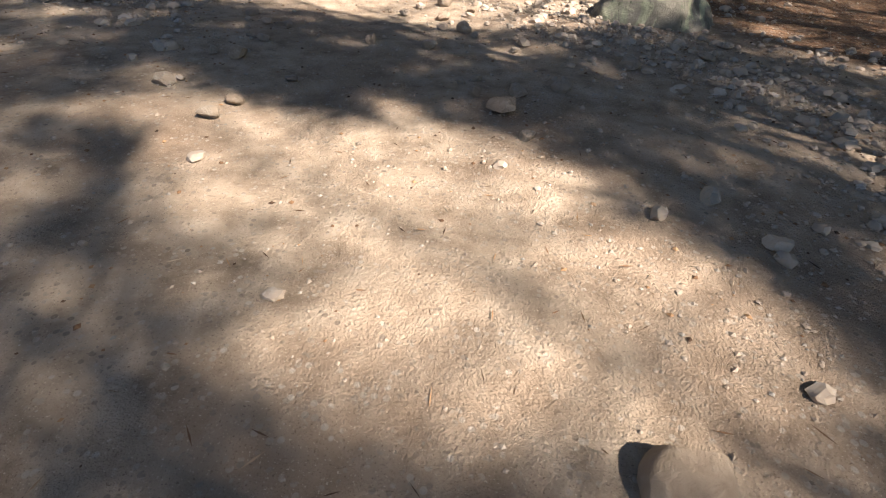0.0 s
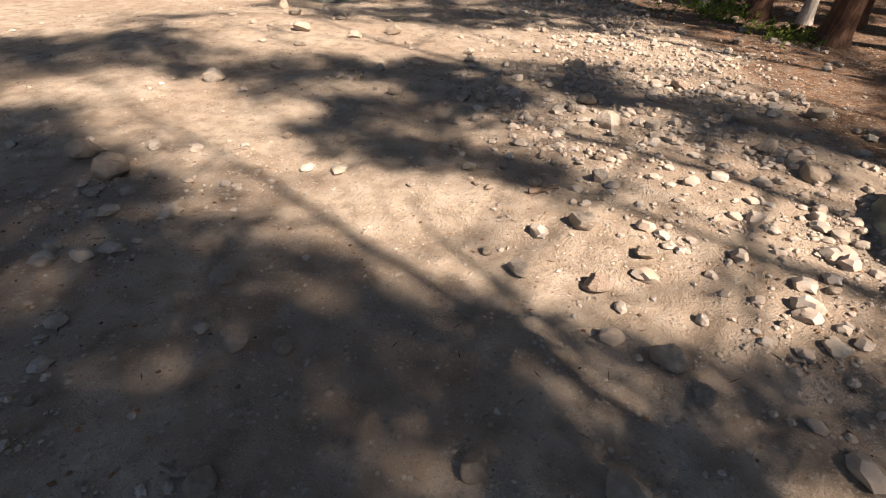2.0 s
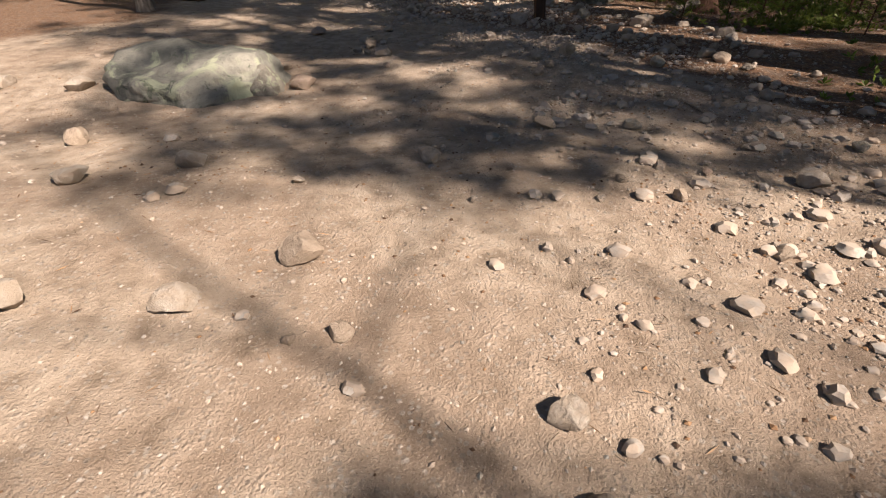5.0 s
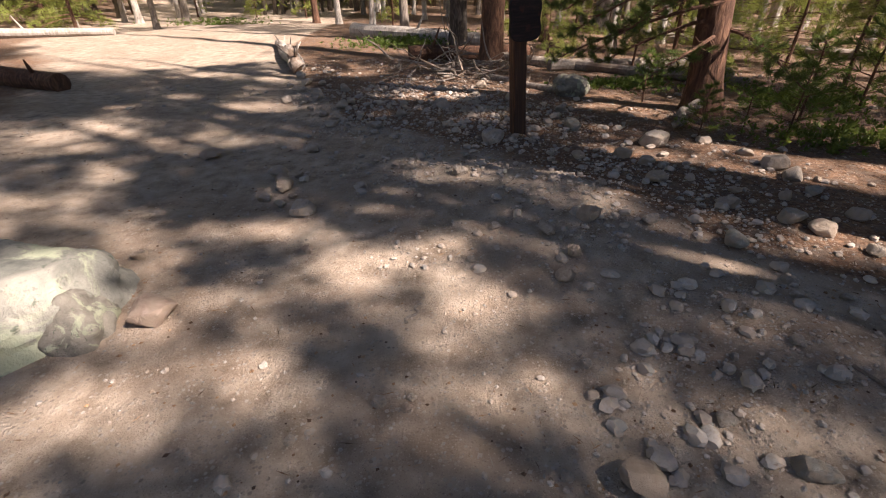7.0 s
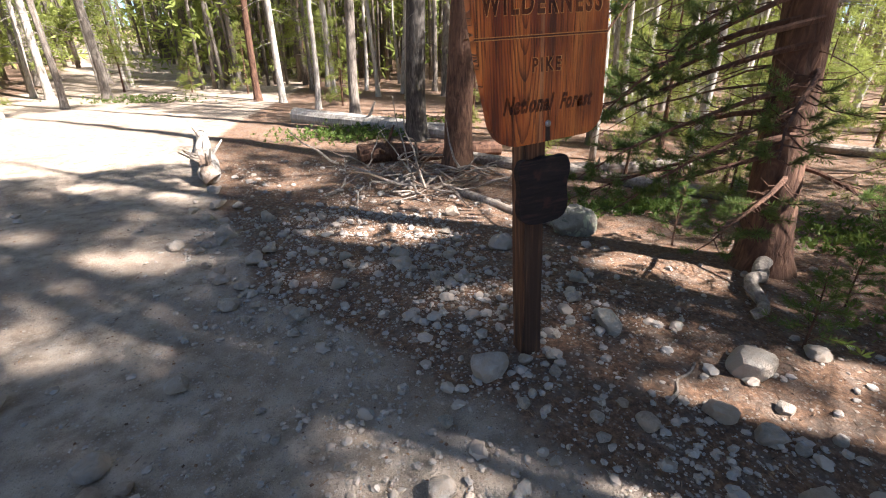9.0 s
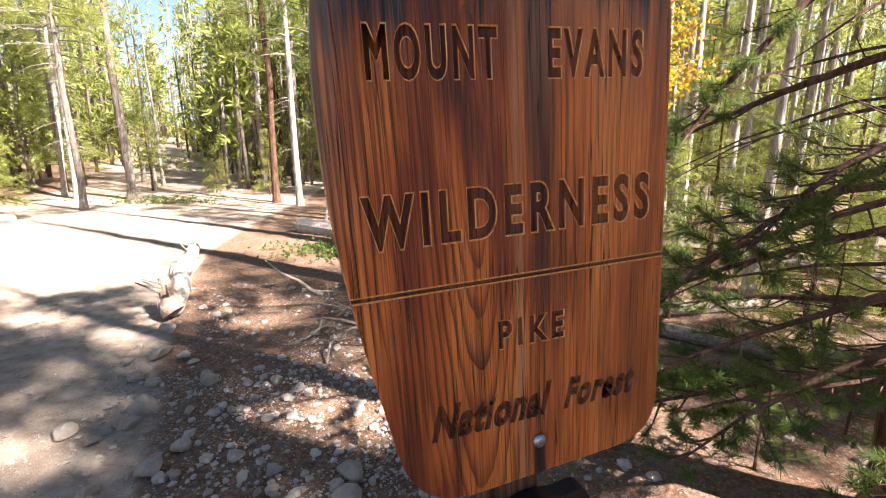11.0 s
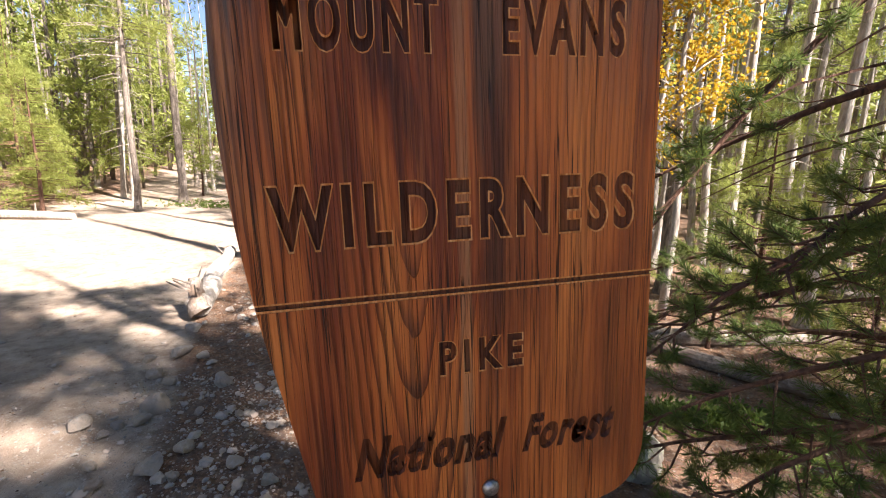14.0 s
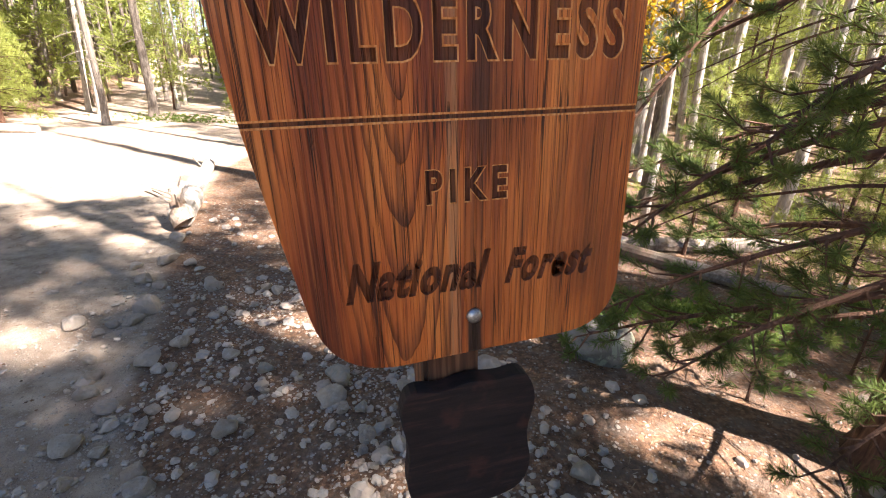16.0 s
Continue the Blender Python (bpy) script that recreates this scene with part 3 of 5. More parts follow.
STONE_KINDS = [(stone_mesh("stone", 100 + n, ROCKS[n % 5], f), n % 5) for n, f in enumerate((0.6, 0.7, 0.55, 0.62, 0.6, 0.75, 0.5, 0.68, 0.58, 0.72, 0.52, 0.64, 0.66, 0.56, 0.6))]
STONE_WORDS = ("rounded grey granite stone", "tan granite stone with worn edges", "pinkish granite stone", "dark greenish-grey stone", "pale quartz stone")


def stone(rng, x, y, size, where, kind=None):
    me, k = STONE_KINDS[rng.integers(len(STONE_KINDS)) if kind is None else kind]
    ob = tagged(new("stone", me), STONE_WORDS[k] + " " + where, "stone", "loose stones along the trail")
    flat = rng.uniform(0.8, 1.15)
    ob.matrix_basis = Matrix.Translation((x, y, floor_at(x, y) + size * 0.19)) @ pose(0, 0, 0, rng.uniform(-14, 14), rng.uniform(-14, 14), rng.uniform(0, 360)) @ Matrix.Diagonal((size * 1.08, size * 1.08, size * flat * 1.12, 1))


# stones one could point at, by their colour: x, y, breadth
GREY_STONES = (
    (1.67, -6.38, 0.03), (2.41, -6.18, 0.09), (1.1, -5.76, 0.08), (2.36, -5.63, 0.13), (2.03, -5.56, 0.06), (0.52, -5.53, 0.07), (2.6, -5.5, 0.13), (2.11, -5.48, 0.09),
    (0.67, -5.17, 0.09), (3.4, -5.08, 0.1), (0.03, -5.07, 0.04), (3.06, -5, 0.15), (0.97, -4.97, 0.04), (0.63, -4.93, 0.04), (2.32, -4.88, 0.08), (0.48, -4.72, 0.1),
    (0.63, -4.69, 0.1), (3.64, -4.68, 0.13), (2.02, -4.55, 0.08), (1.93, -4.43, 0.14), (0.2, -4.4, 0.12), (1.39, -4.06, 0.11), (0.17, -3.22, 0.03), (1.01, -3.15, 0.1),
    (0.45, -3.15, 0.03), (1.76, -3.14, 0.13), (1.2, -3.08, 0.07), (1.5, -2.98, 0.06), (0.8, -2.92, 0.08), (1.49, -2.76, 0.08), (2.81, -2.54, 0.14), (1.89, -2.47, 0.1),
)
GREY_STONES_2 = (
    (0.77, -2.44, 0.08), (1.19, -2.36, 0.1), (1.12, -2.15, 0.08), (-1.41, -2.11, 0.2), (1.92, -2.1, 0.09), (0.64, -2.09, 0.06), (1.04, -2.08, 0.1), (1.62, -2.01, 0.12),
    (-0.02, -1.9, 0.05), (0.03, -1.89, 0.03), (0.7, -1.88, 0.04), (0.78, -1.86, 0.04), (0.6, -1.81, 0.07), (1.02, -1.79, 0.05), (0.84, -1.77, 0.07), (-1.05, -1.67, 0.14),
    (0.69, -1.56, 0.05), (0.63, -1.54, 0.06), (1.55, -1.39, 0.07), (-0.17, -1.36, 0.12), (0.09, -1.19, 0.14), (0.92, -1.17, 0.1), (1.59, -1.16, 0.11), (0.6, -0.8, 0.13),
    (1.6, -0.61, 0.13), (0.19, 0.77, 0.06), (-0.04, 0.81, 0.03), (0.85, 0.82, 0.06), (-0.75, 1, 0.05), (-0.64, 1.08, 0.04), (2.01, 1.1, 0.19), (1.26, 1.26, 0.07),
)
GREY_STONES_3 = (
    (-0.12, 1.28, 0.17), (1.56, 1.35, 0.06), (1.23, 1.46, 0.06), (0.87, 1.5, 0.05), (0.12, 1.5, 0.04), (1.88, 1.59, 0.1), (0.25, 1.61, 0.05), (0.05, 1.78, 0.06),
    (0.37, 1.94, 0.06), (-0.65, 2.12, 0.05), (-0.32, 2.28, 0.07), (-0.19, 2.3, 0.04), (1.62, 2.32, 0.07), (1.97, 2.41, 0.09), (0.59, 2.45, 0.06), (1.25, 2.46, 0.06),
    (2.36, 2.49, 0.13), (1.57, 2.52, 0.09), (0.89, 2.55, 0.05), (0.49, 2.66, 0.05), (2.03, 2.82, 0.07), (1.83, 2.96, 0.1), (2.24, 3.58, 0.18), (2.71, 3.61, 0.15),
    (-1.06, 4.06, 0.22), (0.72, 4.54, 0.05), (0.13, 4.56, 0.17), (2.04, 4.59, 0.07), (1.72, 4.65, 0.16), (0.93, 4.73, 0.09), (0.5, 4.73, 0.06), (-0.32, 4.78, 0.06),
)
GREY_STONES_4 = (
    (-0.45, 4.89, 0.06), (-1.51, 4.96, 0.19), (-0.66, 5.01, 0.07), (-0.78, 5.21, 0.08), (0.48, 5.26, 0.27), (-0.48, 5.71, 0.08), (0.78, 5.83, 0.09), (1.24, 5.93, 0.15),
    (-0.72, 6.09, 0.16), (0.29, 6.42, 0.11), (0.96, 7.02, 0.26), (-1.29, 7.08, 0.23), (-2.14, 7.5, 0.18), (-1.76, 7.8, 0.23), (-2.15, 8.75, 0.24), (-2.39, 9.36, 0.21),
)
TAN_STONES = (
    (2.76, -7.68, 0.2), (1, -6.16, 0.1), (2.29, -5.89, 0.21), (2.12, -5.71, 0.09), (0.69, -5.54, 0.13), (1.34, -4.96, 0.11), (-1.32, -4.3, 0.36), (2.36, -4.18, 0.05), (1.23, -3.95, 0.06),
    (2.62, -3.94, 0.07), (1.92, -3.83, 0.13), (-0.97, -3.69, 0.23), (-1.3, -3.56, 0.21), (1.09, -3.33, 0.06), (1.41, -3.27, 0.09), (-0.24, -3.02, 0.07), (0.12, -2.98, 0.08),
    (1.43, -2.89, 0.07), (1.78, -2.85, 0.09), (2.96, -2.85, 0.16), (0.85, -2.83, 0.06), (0.21, -2.05, 0.08), (2.85, -1.98, 0.16), (0.15, -1.93, 0.12), (0.91, -1.93, 0.15),
    (1.74, -1.82, 0.16), (3.39, -1.77, 0.21), (2.21, -0.84, 0.11), (1.68, -0.79, 0.19), (-0.38, -0.31, 0.06), (-0.21, -0.25, 0.1), (-0.51, 0.16, 0.22), (1.55, 0.39, 0.11),
)
TAN_STONES_2 = (
    (1.27, 0.89, 0.1), (0.86, 0.93, 0.04), (0.84, 1.02, 0.04), (1, 1.07, 0.07), (0.91, 1.11, 0.06), (0.6, 1.16, 0.04), (0.57, 1.34, 0.04), (-2.61, 1.34, 0.2),
    (1.27, 1.35, 0.05), (0.71, 1.46, 0.06), (0.63, 1.91, 0.22), (0.9, 2.11, 0.06), (0.64, 3.04, 0.12), (0.74, 3.27, 0.14), (2.34, 3.42, 0.16), (-1.99, 3.5, 0.14),
    (0.64, 3.53, 0.16), (0.94, 3.67, 0.18), (2.44, 3.93, 0.12), (2.13, 4.04, 0.13), (1.68, 4.3, 0.18), (1.18, 4.78, 0.12), (1.57, 4.81, 0.21), (1.12, 4.92, 0.08),
    (0.64, 8, 0.19),
)
PINK_STONES = (
    (1.71, -4.08, 0.13), (1.16, -3.37, 0.06), (0.38, 1.15, 0.04), (1.51, 1.22, 0.08), (-0.2, 2.25, 0.05), (-1.58, 2.91, 0.27),
)
GREEN_STONES = (
    (1.23, 1.93, 0.15), (0.2, 4.94, 0.11), (1.36, 5.6, 0.24), (0.54, 6.32, 0.12), (-0.48, 7.01, 0.13),
)
PALE_STONES = (
    (0.97, -6.36, 0.11), (0.55, -6.04, 0.13), (1.74, -4.93, 0.13), (1.67, -3.63, 0.15), (-0.17, -3.52, 0.07), (0.74, -3.46, 0.05), (1.66, -2.95, 0.06), (2.16, -2.44, 0.09),
    (0.93, -2.35, 0.1), (1.85, -2.27, 0.2), (-0.48, -1.84, 0.06), (1.38, -1.55, 0.05), (-1.2, -0.93, 0.14), (0.54, -0.52, 0.14), (-1.49, -0.33, 0.22), (-1.87, -0.32, 0.09),
    (-2.14, -0.24, 0.11), (-0.88, -0.18, 0.19), (-2.71, 0.2, 0.1), (-2.08, 0.71, 0.21), (-0.82, 0.89, 0.08), (-1.62, 1.09, 0.24), (1.04, 2.15, 0.1), (-4.46, 2.56, 0.24),
    (-3.62, 2.56, 0.27), (1.79, 2.85, 0.09), (2.48, 3.17, 0.13), (1.83, 4.56, 0.08), (0.66, 4.64, 0.07), (1.94, 4.81, 0.1), (0.61, 4.99, 0.08), (1.98, 5.12, 0.28),
)
PALE_STONES_2 = (
    (-0, 5.22, 0.06), (0.71, 5.3, 0.1), (0.87, 5.32, 0.08), (-1.31, 5.49, 0.17), (0.96, 5.53, 0.1), (1.11, 5.64, 0.08), (-0.72, 5.89, 0.1), (-1.1, 6.33, 0.12),
    (0.03, 6.71, 0.18), (-1.19, 7.3, 0.16),
)
MIXED_STONES = (
    (0.13, 3.26, 0.06), (1.75, 3.34, 0.19), (-0.89, 3.49, 0.09), (0.31, 3.61, 0.09), (1.34, 3.62, 0.14), (1.97, 3.83, 0.17), (1.2, 4.2, 0.11), (-1.3, 4.26, 0.12),
    (2.72, 4.27, 0.19), (-1.46, 4.38, 0.13), (-1.23, 4.41, 0.11), (2.74, 4.52, 0.24), (-1.34, 4.56, 0.2), (-1.43, 4.78, 0.15), (-1.3, 4.82, 0.12), (0.95, 4.84, 0.09),
    (0.85, 5.2, 0.08), (-2.32, 5.41, 0.24), (1.36, 6.19, 0.16), (0.03, 6.94, 0.21), (-1.45, 8.25, 0.18),
)
CORNER_GREY_STONES = (
    (-2.39, 8.61, 0.14), (-1.73, 7.6, 0.16), (-1.11, 7.03, 0.1), (-1.86, 7.54, 0.11), (-1.47, 6.76, 0.15), (-1.28, 6.66, 0.15), (-1.21, 6.55, 0.09), (-1.11, 6.58, 0.08),
    (-0.99, 6.53, 0.11), (-0.99, 6.63, 0.1), (-0.48, 6.46, 0.15), (-0.34, 6.43, 0.07), (-0.48, 6.32, 0.06), (0.29, 6.32, 0.06), (0.4, 6.34, 0.06), (-1.7, 7.09, 0.1),
    (-1.88, 7.41, 0.1), (-0.85, 6.62, 0.07),
)
CORNER_TAN_STONES = (
    (-1.9, 8.22, 0.17), (-2.11, 8.31, 0.17), (-0.8, 6.19, 0.14), (-0.41, 6.8, 0.09), (0.29, 6.23, 0.07), (-0.07, 6.14, 0.05), (-1.55, 6.91, 0.14), (-1.04, 7.75, 0.09),
    (-0.95, 8.23, 0.11), (-1.38, 7.78, 0.11),
)
CORNER_GREEN_STONES = (
    (0.23, 6.63, 0.1),
)
CORNER_PALE_STONES = (
    (-1.89, 8.73, 0.16), (-1.28, 6.37, 0.18), (-0.78, 7.18, 0.13), (0.12, 6.62, 0.08), (0.45, 6.84, 0.12), (0.4, 6.52, 0.07), (0.36, 6.2, 0.06), (-0.83, 8.18, 0.13),
    (-1.11, 6.13, 0.09),
)
PLACED = ((CORNER_GREY_STONES, 0), (CORNER_TAN_STONES, 1), (CORNER_GREEN_STONES, 3), (CORNER_PALE_STONES, 4), (GREY_STONES, 0), (GREY_STONES_2, 0), (GREY_STONES_3, 0), (GREY_STONES_4, 0), (TAN_STONES, 1), (TAN_STONES_2, 1), (PINK_STONES, 2), (GREEN_STONES, 3), (PALE_STONES, 4), (PALE_STONES_2, 4), (MIXED_STONES, None))


def build_stones():
    rng = np.random.default_rng(5)
    taken = []
    for rows, colour in PLACED:
        for x, y, s in rows:
            where = "half sunk in trail dirt" if y < -4 else "lying on the dusty trail" if y < 1 else "on packed trail dirt" if y < 3 else "in gravel round the sign" if y < 6.5 else "at the stony trail edge"
            stone(rng, x, y, s, where, None if colour is None else colour + 5 * int(rng.integers(3)))
            taken.append((x, y, s))
    # stony verges: x range, y range, how many, breadths
    for x0, x1, y0, y1, many, lo, hi, where in ((1.2, 4.4, -6.0, 3.2, 14, 0.07, 0.19, "in the stony trail verge"), (1.6, 3.2, 3.0, 5.4, 6, 0.06, 0.17, "on the verge by the pine"), (-1.9, 0.5, 5.2, 8.2, 3, 0.06, 0.17, "in gravel at the trail corner")):
        k = 0
        while k < many:
            x, y, s = rng.uniform(x0, x1), rng.uniform(y0, y1), lo + (hi - lo) * rng.random() ** 2.2
            if x < float(np.interp(y, SY, SX)) + 0.1:
                k += 0.05
                continue
            if any((x - a) ** 2 + (y - b) ** 2 < (0.55 * (s + c)) ** 2 for a, b, c in taken) or math.hypot(x - 3.5, y + 3.55) < 0.8:
                k += 0.2
                continue
            stone(rng, x, y, s, where)
            taken.append((x, y, s))
            k += 1


build_stones()


def scatter(name, seed, spots, sizes, level, mat, label):
    """Many small stones joined into one sheet of gravel."""
    rng = np.random.default_rng(seed)
    bm = bmesh.new()
    bmesh.ops.create_icosphere(bm, subdivisions=max(level, 1), radius=0.5)
    unit = np.array([v.co for v in bm.verts])
    tri = np.array([[v.index for v in f.verts] for f in bm.faces])
    bm.free()
    if level == 0:
        unit = 0.5 * np.array(((1, 0, 0), (0, 1, 0), (-1, 0, 0), (0, -1, 0), (0, 0, 1), (0, 0, -1)), float)
        tri = np.array([t for k in range(4) for t in ((k, (k + 1) % 4, 4), ((k + 1) % 4, k, 5))])
    shapes = []
    for k in range(10):
        d = unit * rng.uniform(0.72, 1.12, (len(unit), 1))
        shapes.append(d * np.array((1, rng.uniform(0.6, 0.95), rng.uniform(0.45, 0.75))))
    vs, fs = [], []
    for n, ((x, y), s) in enumerate(zip(spots, sizes)):
        a = rng.uniform(0, 6.28)
        d = shapes[n % 10] * s
        d = d @ np.array(((math.cos(a), math.sin(a), 0), (-math.sin(a), math.cos(a), 0), (0, 0, 1)))
        vs.append(d + (x, y, floor_at(x, y) + 0.12 * s))
        fs.append(tri + n * len(unit))
    me = from_arrays(name, np.concatenate(vs), np.concatenate(fs), mat, level > 1)
    me.set_sharp_from_angle(angle=radians(28))
    tagged(new(name, me), label, "gravel", kind="stuff")


def verge_spots(rng, many, sparse):
    """Spots thick on the stony verges, thin on the tread."""
    out = []
    while len(out) < many:
        x, y = rng.uniform(-5, 6), rng.uniform(-8, 11)
        past = x - float(np.interp(y, SY, SX))
        keep = sparse + (0.12 + 0.88 * float(ease(past, -0.1, 0.6))) * math.exp(-max(past - 1.7, 0) / 0.7) * (1.0 if past > -0.35 else 0.0) * (1.0 if y < 8.8 else 0.4)
        keep += 0.30 * float(ease(-x, -0.7, 0.3)) * float(ease(-y, 2.8, 3.8)) * float(ease(y, -6.4, -5.4)) * float(ease(x, -2.6, -1.8))
        keep += 0.5 * sparse * (1.0 if -2.2 < x < 3.2 and 0.5 < y < 7 else 0.0)
        keep *= 1.0 if y < 3 else 0.6 if y < 5 else 0.75
        keep *= 0.25 + 1.5 * max(0.0, noise.noise(Vector((x * 1.1, y * 1.1, 3))) + 0.3)
        if rng.random() < keep:
            out.append((x, y))
    return out


RNG = np.random.default_rng(77)
scatter("gravel", 1, verge_spots(RNG, 4200, 0.03), 0.024 + 0.10 * RNG.random(4200) ** 3.6, 2, PEBBLE, "fist-sized mixed stones strewn along the trail verge")
scatter("gravel", 2, verge_spots(RNG, 4500, 0.15), 0.014 + 0.026 * RNG.random(4500) ** 2, 1, PEBBLE, "fine rounded gravel scattered over the dirt")
scatter("gravel", 3, verge_spots(RNG, 31000, 0.34), 0.007 + 0.019 * RNG.random(31000) ** 2, 0, PEBBLE, "angular grit and small chips on the trail")
def fan_spots(rng, many, y0, y1, lead, reach):
    """Spots over a fan of gravel beside the trail, thinning out towards the tread."""
    out = []
    while len(out) < many:
        y = rng.uniform(y0, y1)
        past = lead + reach * (rng.random() - 0.35 * rng.random())
        x = float(np.interp(y, SY, SX)) + past + 0.18 * rng.normal()
        if rng.random() < 0.15 + 1.5 * max(0.0, noise.noise(Vector((x * 1.4, y * 1.4, 8))) + 0.25):
            out.append((x, y))
    return out


scatter("gravel", 5, fan_spots(RNG, 2400, 3.2, 8.4, 0.0, 3.0), 0.016 + 0.05 * RNG.random(2400) ** 2.4, 2, PEBBLE, "mixed grey and tan pebbles strewn before the sign")
scatter("gravel", 6, fan_spots(RNG, 6500, 2.0, 8.4, -0.5, 3.4), 0.009 + 0.016 * RNG.random(6500) ** 2, 0, PEBBLE, "small angular chips strewn before the sign")
scatter("gravel", 7, fan_spots(RNG, 2000, -6.6, 0.5, 0.9, 2.0), 0.016 + 0.06 * RNG.random(2000) ** 2.2, 2, PEBBLE, "tan and grey pebbles packed along the trail bank")
scatter("gravel", 8, fan_spots(RNG, 6000, -7.5, 2.4, -1.6, 3.6), 0.008 + 0.016 * RNG.random(6000) ** 2, 0, PEBBLE, "small angular chips strewn over the trail dirt")
scatter("bark_bits", 4, verge_spots(RNG, 10000, 0.34), 0.008 + 0.022 * RNG.random(10000) ** 2, 0, LITTER, "dark bark crumbs and cone scales on the dirt")


def build_litter():
    rng = np.random.default_rng(9)
    c = []
    while len(c) < 26000:
        x, y = rng.uniform(-6, 7), rng.uniform(-8, 13)
        if rng.random() < 0.10 + 0.9 * float(duff_at(x, y)):
            c.append((x, y, floor_at(x, y) + 0.006))
    a = rng.normal(size=(len(c), 3)) * (1, 1, 0.12)
    v, f = tufts(rng, c, a, 1, 0.06, 0.005, 0.05)
    tagged(new("needle_litter", from_arrays("needle_litter", v, f, LITTER)), "fallen brown pine needles and twigs on the ground", "litter", kind="stuff")


build_litter()


# ---------------------------------------------------------------- logs, sticks, brush
def log_mesh(seed, a, b, r0, r1, mat, sides=14, bend=0.06, stubs=3):
    rng = np.random.default_rng(seed)
    a, b = Vector(a), Vector(b)
    pts, rad = [], []
    for k in range(13):
        t = k / 12
        p = a.lerp(b, t) + Vector((noise.noise(Vector((t * 3, seed, 0))), noise.noise(Vector((t * 3, seed, 5))), 0.4 * noise.noise(Vector((t * 3, seed, 9))))) * bend
        pts.append(p)
        rad.append((r0 + (r1 - r0) * t) * (1 + 0.10 * noise.noise(Vector((t * 7, seed, 2)))))
    store = ([], [])
    tube(store, pts, rad, sides)
    snags = []
    for _ in range(stubs):
        k = int(rng.integers(2, 11))
        d = Vector((rng.normal(), rng.normal(), abs(rng.normal()) + 0.3)).normalized()
        q, snag = pts[k], ([], [])
        tube(snag, (q, q + d * rad[k] * 1.6, q + d * rad[k] * rng.uniform(2.2, 4.5) + Vector((0, 0, 0.02))), (rad[k] * 0.28, rad[k] * 0.2, rad[k] * 0.08), 5)
        snags.append(from_arrays("snag", snag[0], snag[1], mat))
    return from_arrays("log", store[0], store[1], mat, False), snags


def lying(name, seed, x0, y0, x1, y1, r0, r1, label, mat=None, lift0=0.0, lift1=0.0, bend=0.06, stubs=3):
    a = (x0, y0, floor_at(x0, y0) + r0 * 0.75 + lift0)
    b = (x1, y1, floor_at(x1, y1) + r1 * 0.75 + lift1)
    body, snags = log_mesh(seed, a, b, r0, r1, mat or DEAD, 12 if r0 > 0.03 else 6, bend, stubs)
    ob = tagged(new(name, body), label, "log" if r0 > 0.04 else "stick")
    for snag in snags:
        part("snag", snag, ob)
    return ob


lying("fallen_log", 1, -2.2, 14.4, 1.2, 12.3, 0.19, 0.16, "weathered fallen log lying beyond the trail edge", BARK_PALE)
lying("fallen_log", 2, 1.2, 10.7, 4.6, 7.9, 0.10, 0.07, "thin grey fallen log behind the sign")
lying("fallen_log", 3, -0.55, 10.75, 1.9, 11.1, 0.17, 0.13, "dark fallen log against the pine trunks", BARK_RED)
lying("fallen_log", 4, -2.55, 9.75, -3.75, 12.8, 0.15, 0.10, "bleached log lying along the trail edge", BARK_PALE, 0.06)
lying("fallen_log", 5, -8.0, 9.5, -5.95, 8.55, 0.18, 0.15, "dark fallen log beside the trail", BARK_RED)
lying("fallen_log", 6, 0.85, 8.9, 1.75, 7.3, 0.055, 0.05, "slim fallen pole on the needle litter")
lying("fallen_log", 7, -14.5, 14.6, -9.3, 15.6, 0.16, 0.10, "pale fallen pole at the edge of the clearing", BARK_PALE)
lying("fallen_log", 8, 2.0, 9.6, 5.2, 9.9, 0.11, 0.09, "grey log on the forest floor")
lying("fallen_log", 9, 5.4, 12.5, 9.5, 9.4, 0.12, 0.08, "grey fallen trunk in the shaded forest")
lying("stump", 10, -2.5, 9.7, -2.72, 9.95, 0.13, 0.06, "gnarled broken stump among stones", DEAD, 0.0, 0.42, 0.10, 6)
lying("root", 11, 2.38, 5.6, 2.98, 6.24, 0.034, 0.062, "twisted grey root at the foot of the pine", DEAD, 0.01, 0.07, 0.16, 2)
for k, (x0, y0, x1, y1, r) in enumerate(((-0.24, -1.74, -0.26, -1.55, 0.024), (2.34, -4.34, 2.41, -4.37, 0.008), (0.55, -5.16, 0.71, -5.18, 0.011), (1.38, -3.37, 1.54, -3.28, 0.018), (1.72, 2.38, 1.84, 2.12, 0.010), (-0.23, 2.75, -0.16, 2.88, 0.010), (0.45, 4.2, 0.62, 4.5, 0.008), (1.35, 4.9, 1.7, 5.2, 0.012))):
    lying("stick", 40 + k, x0, y0, x1, y1, r, r * 0.6, "dry broken stick lying on the dirt", None, 0, 0, 0.04, 1)


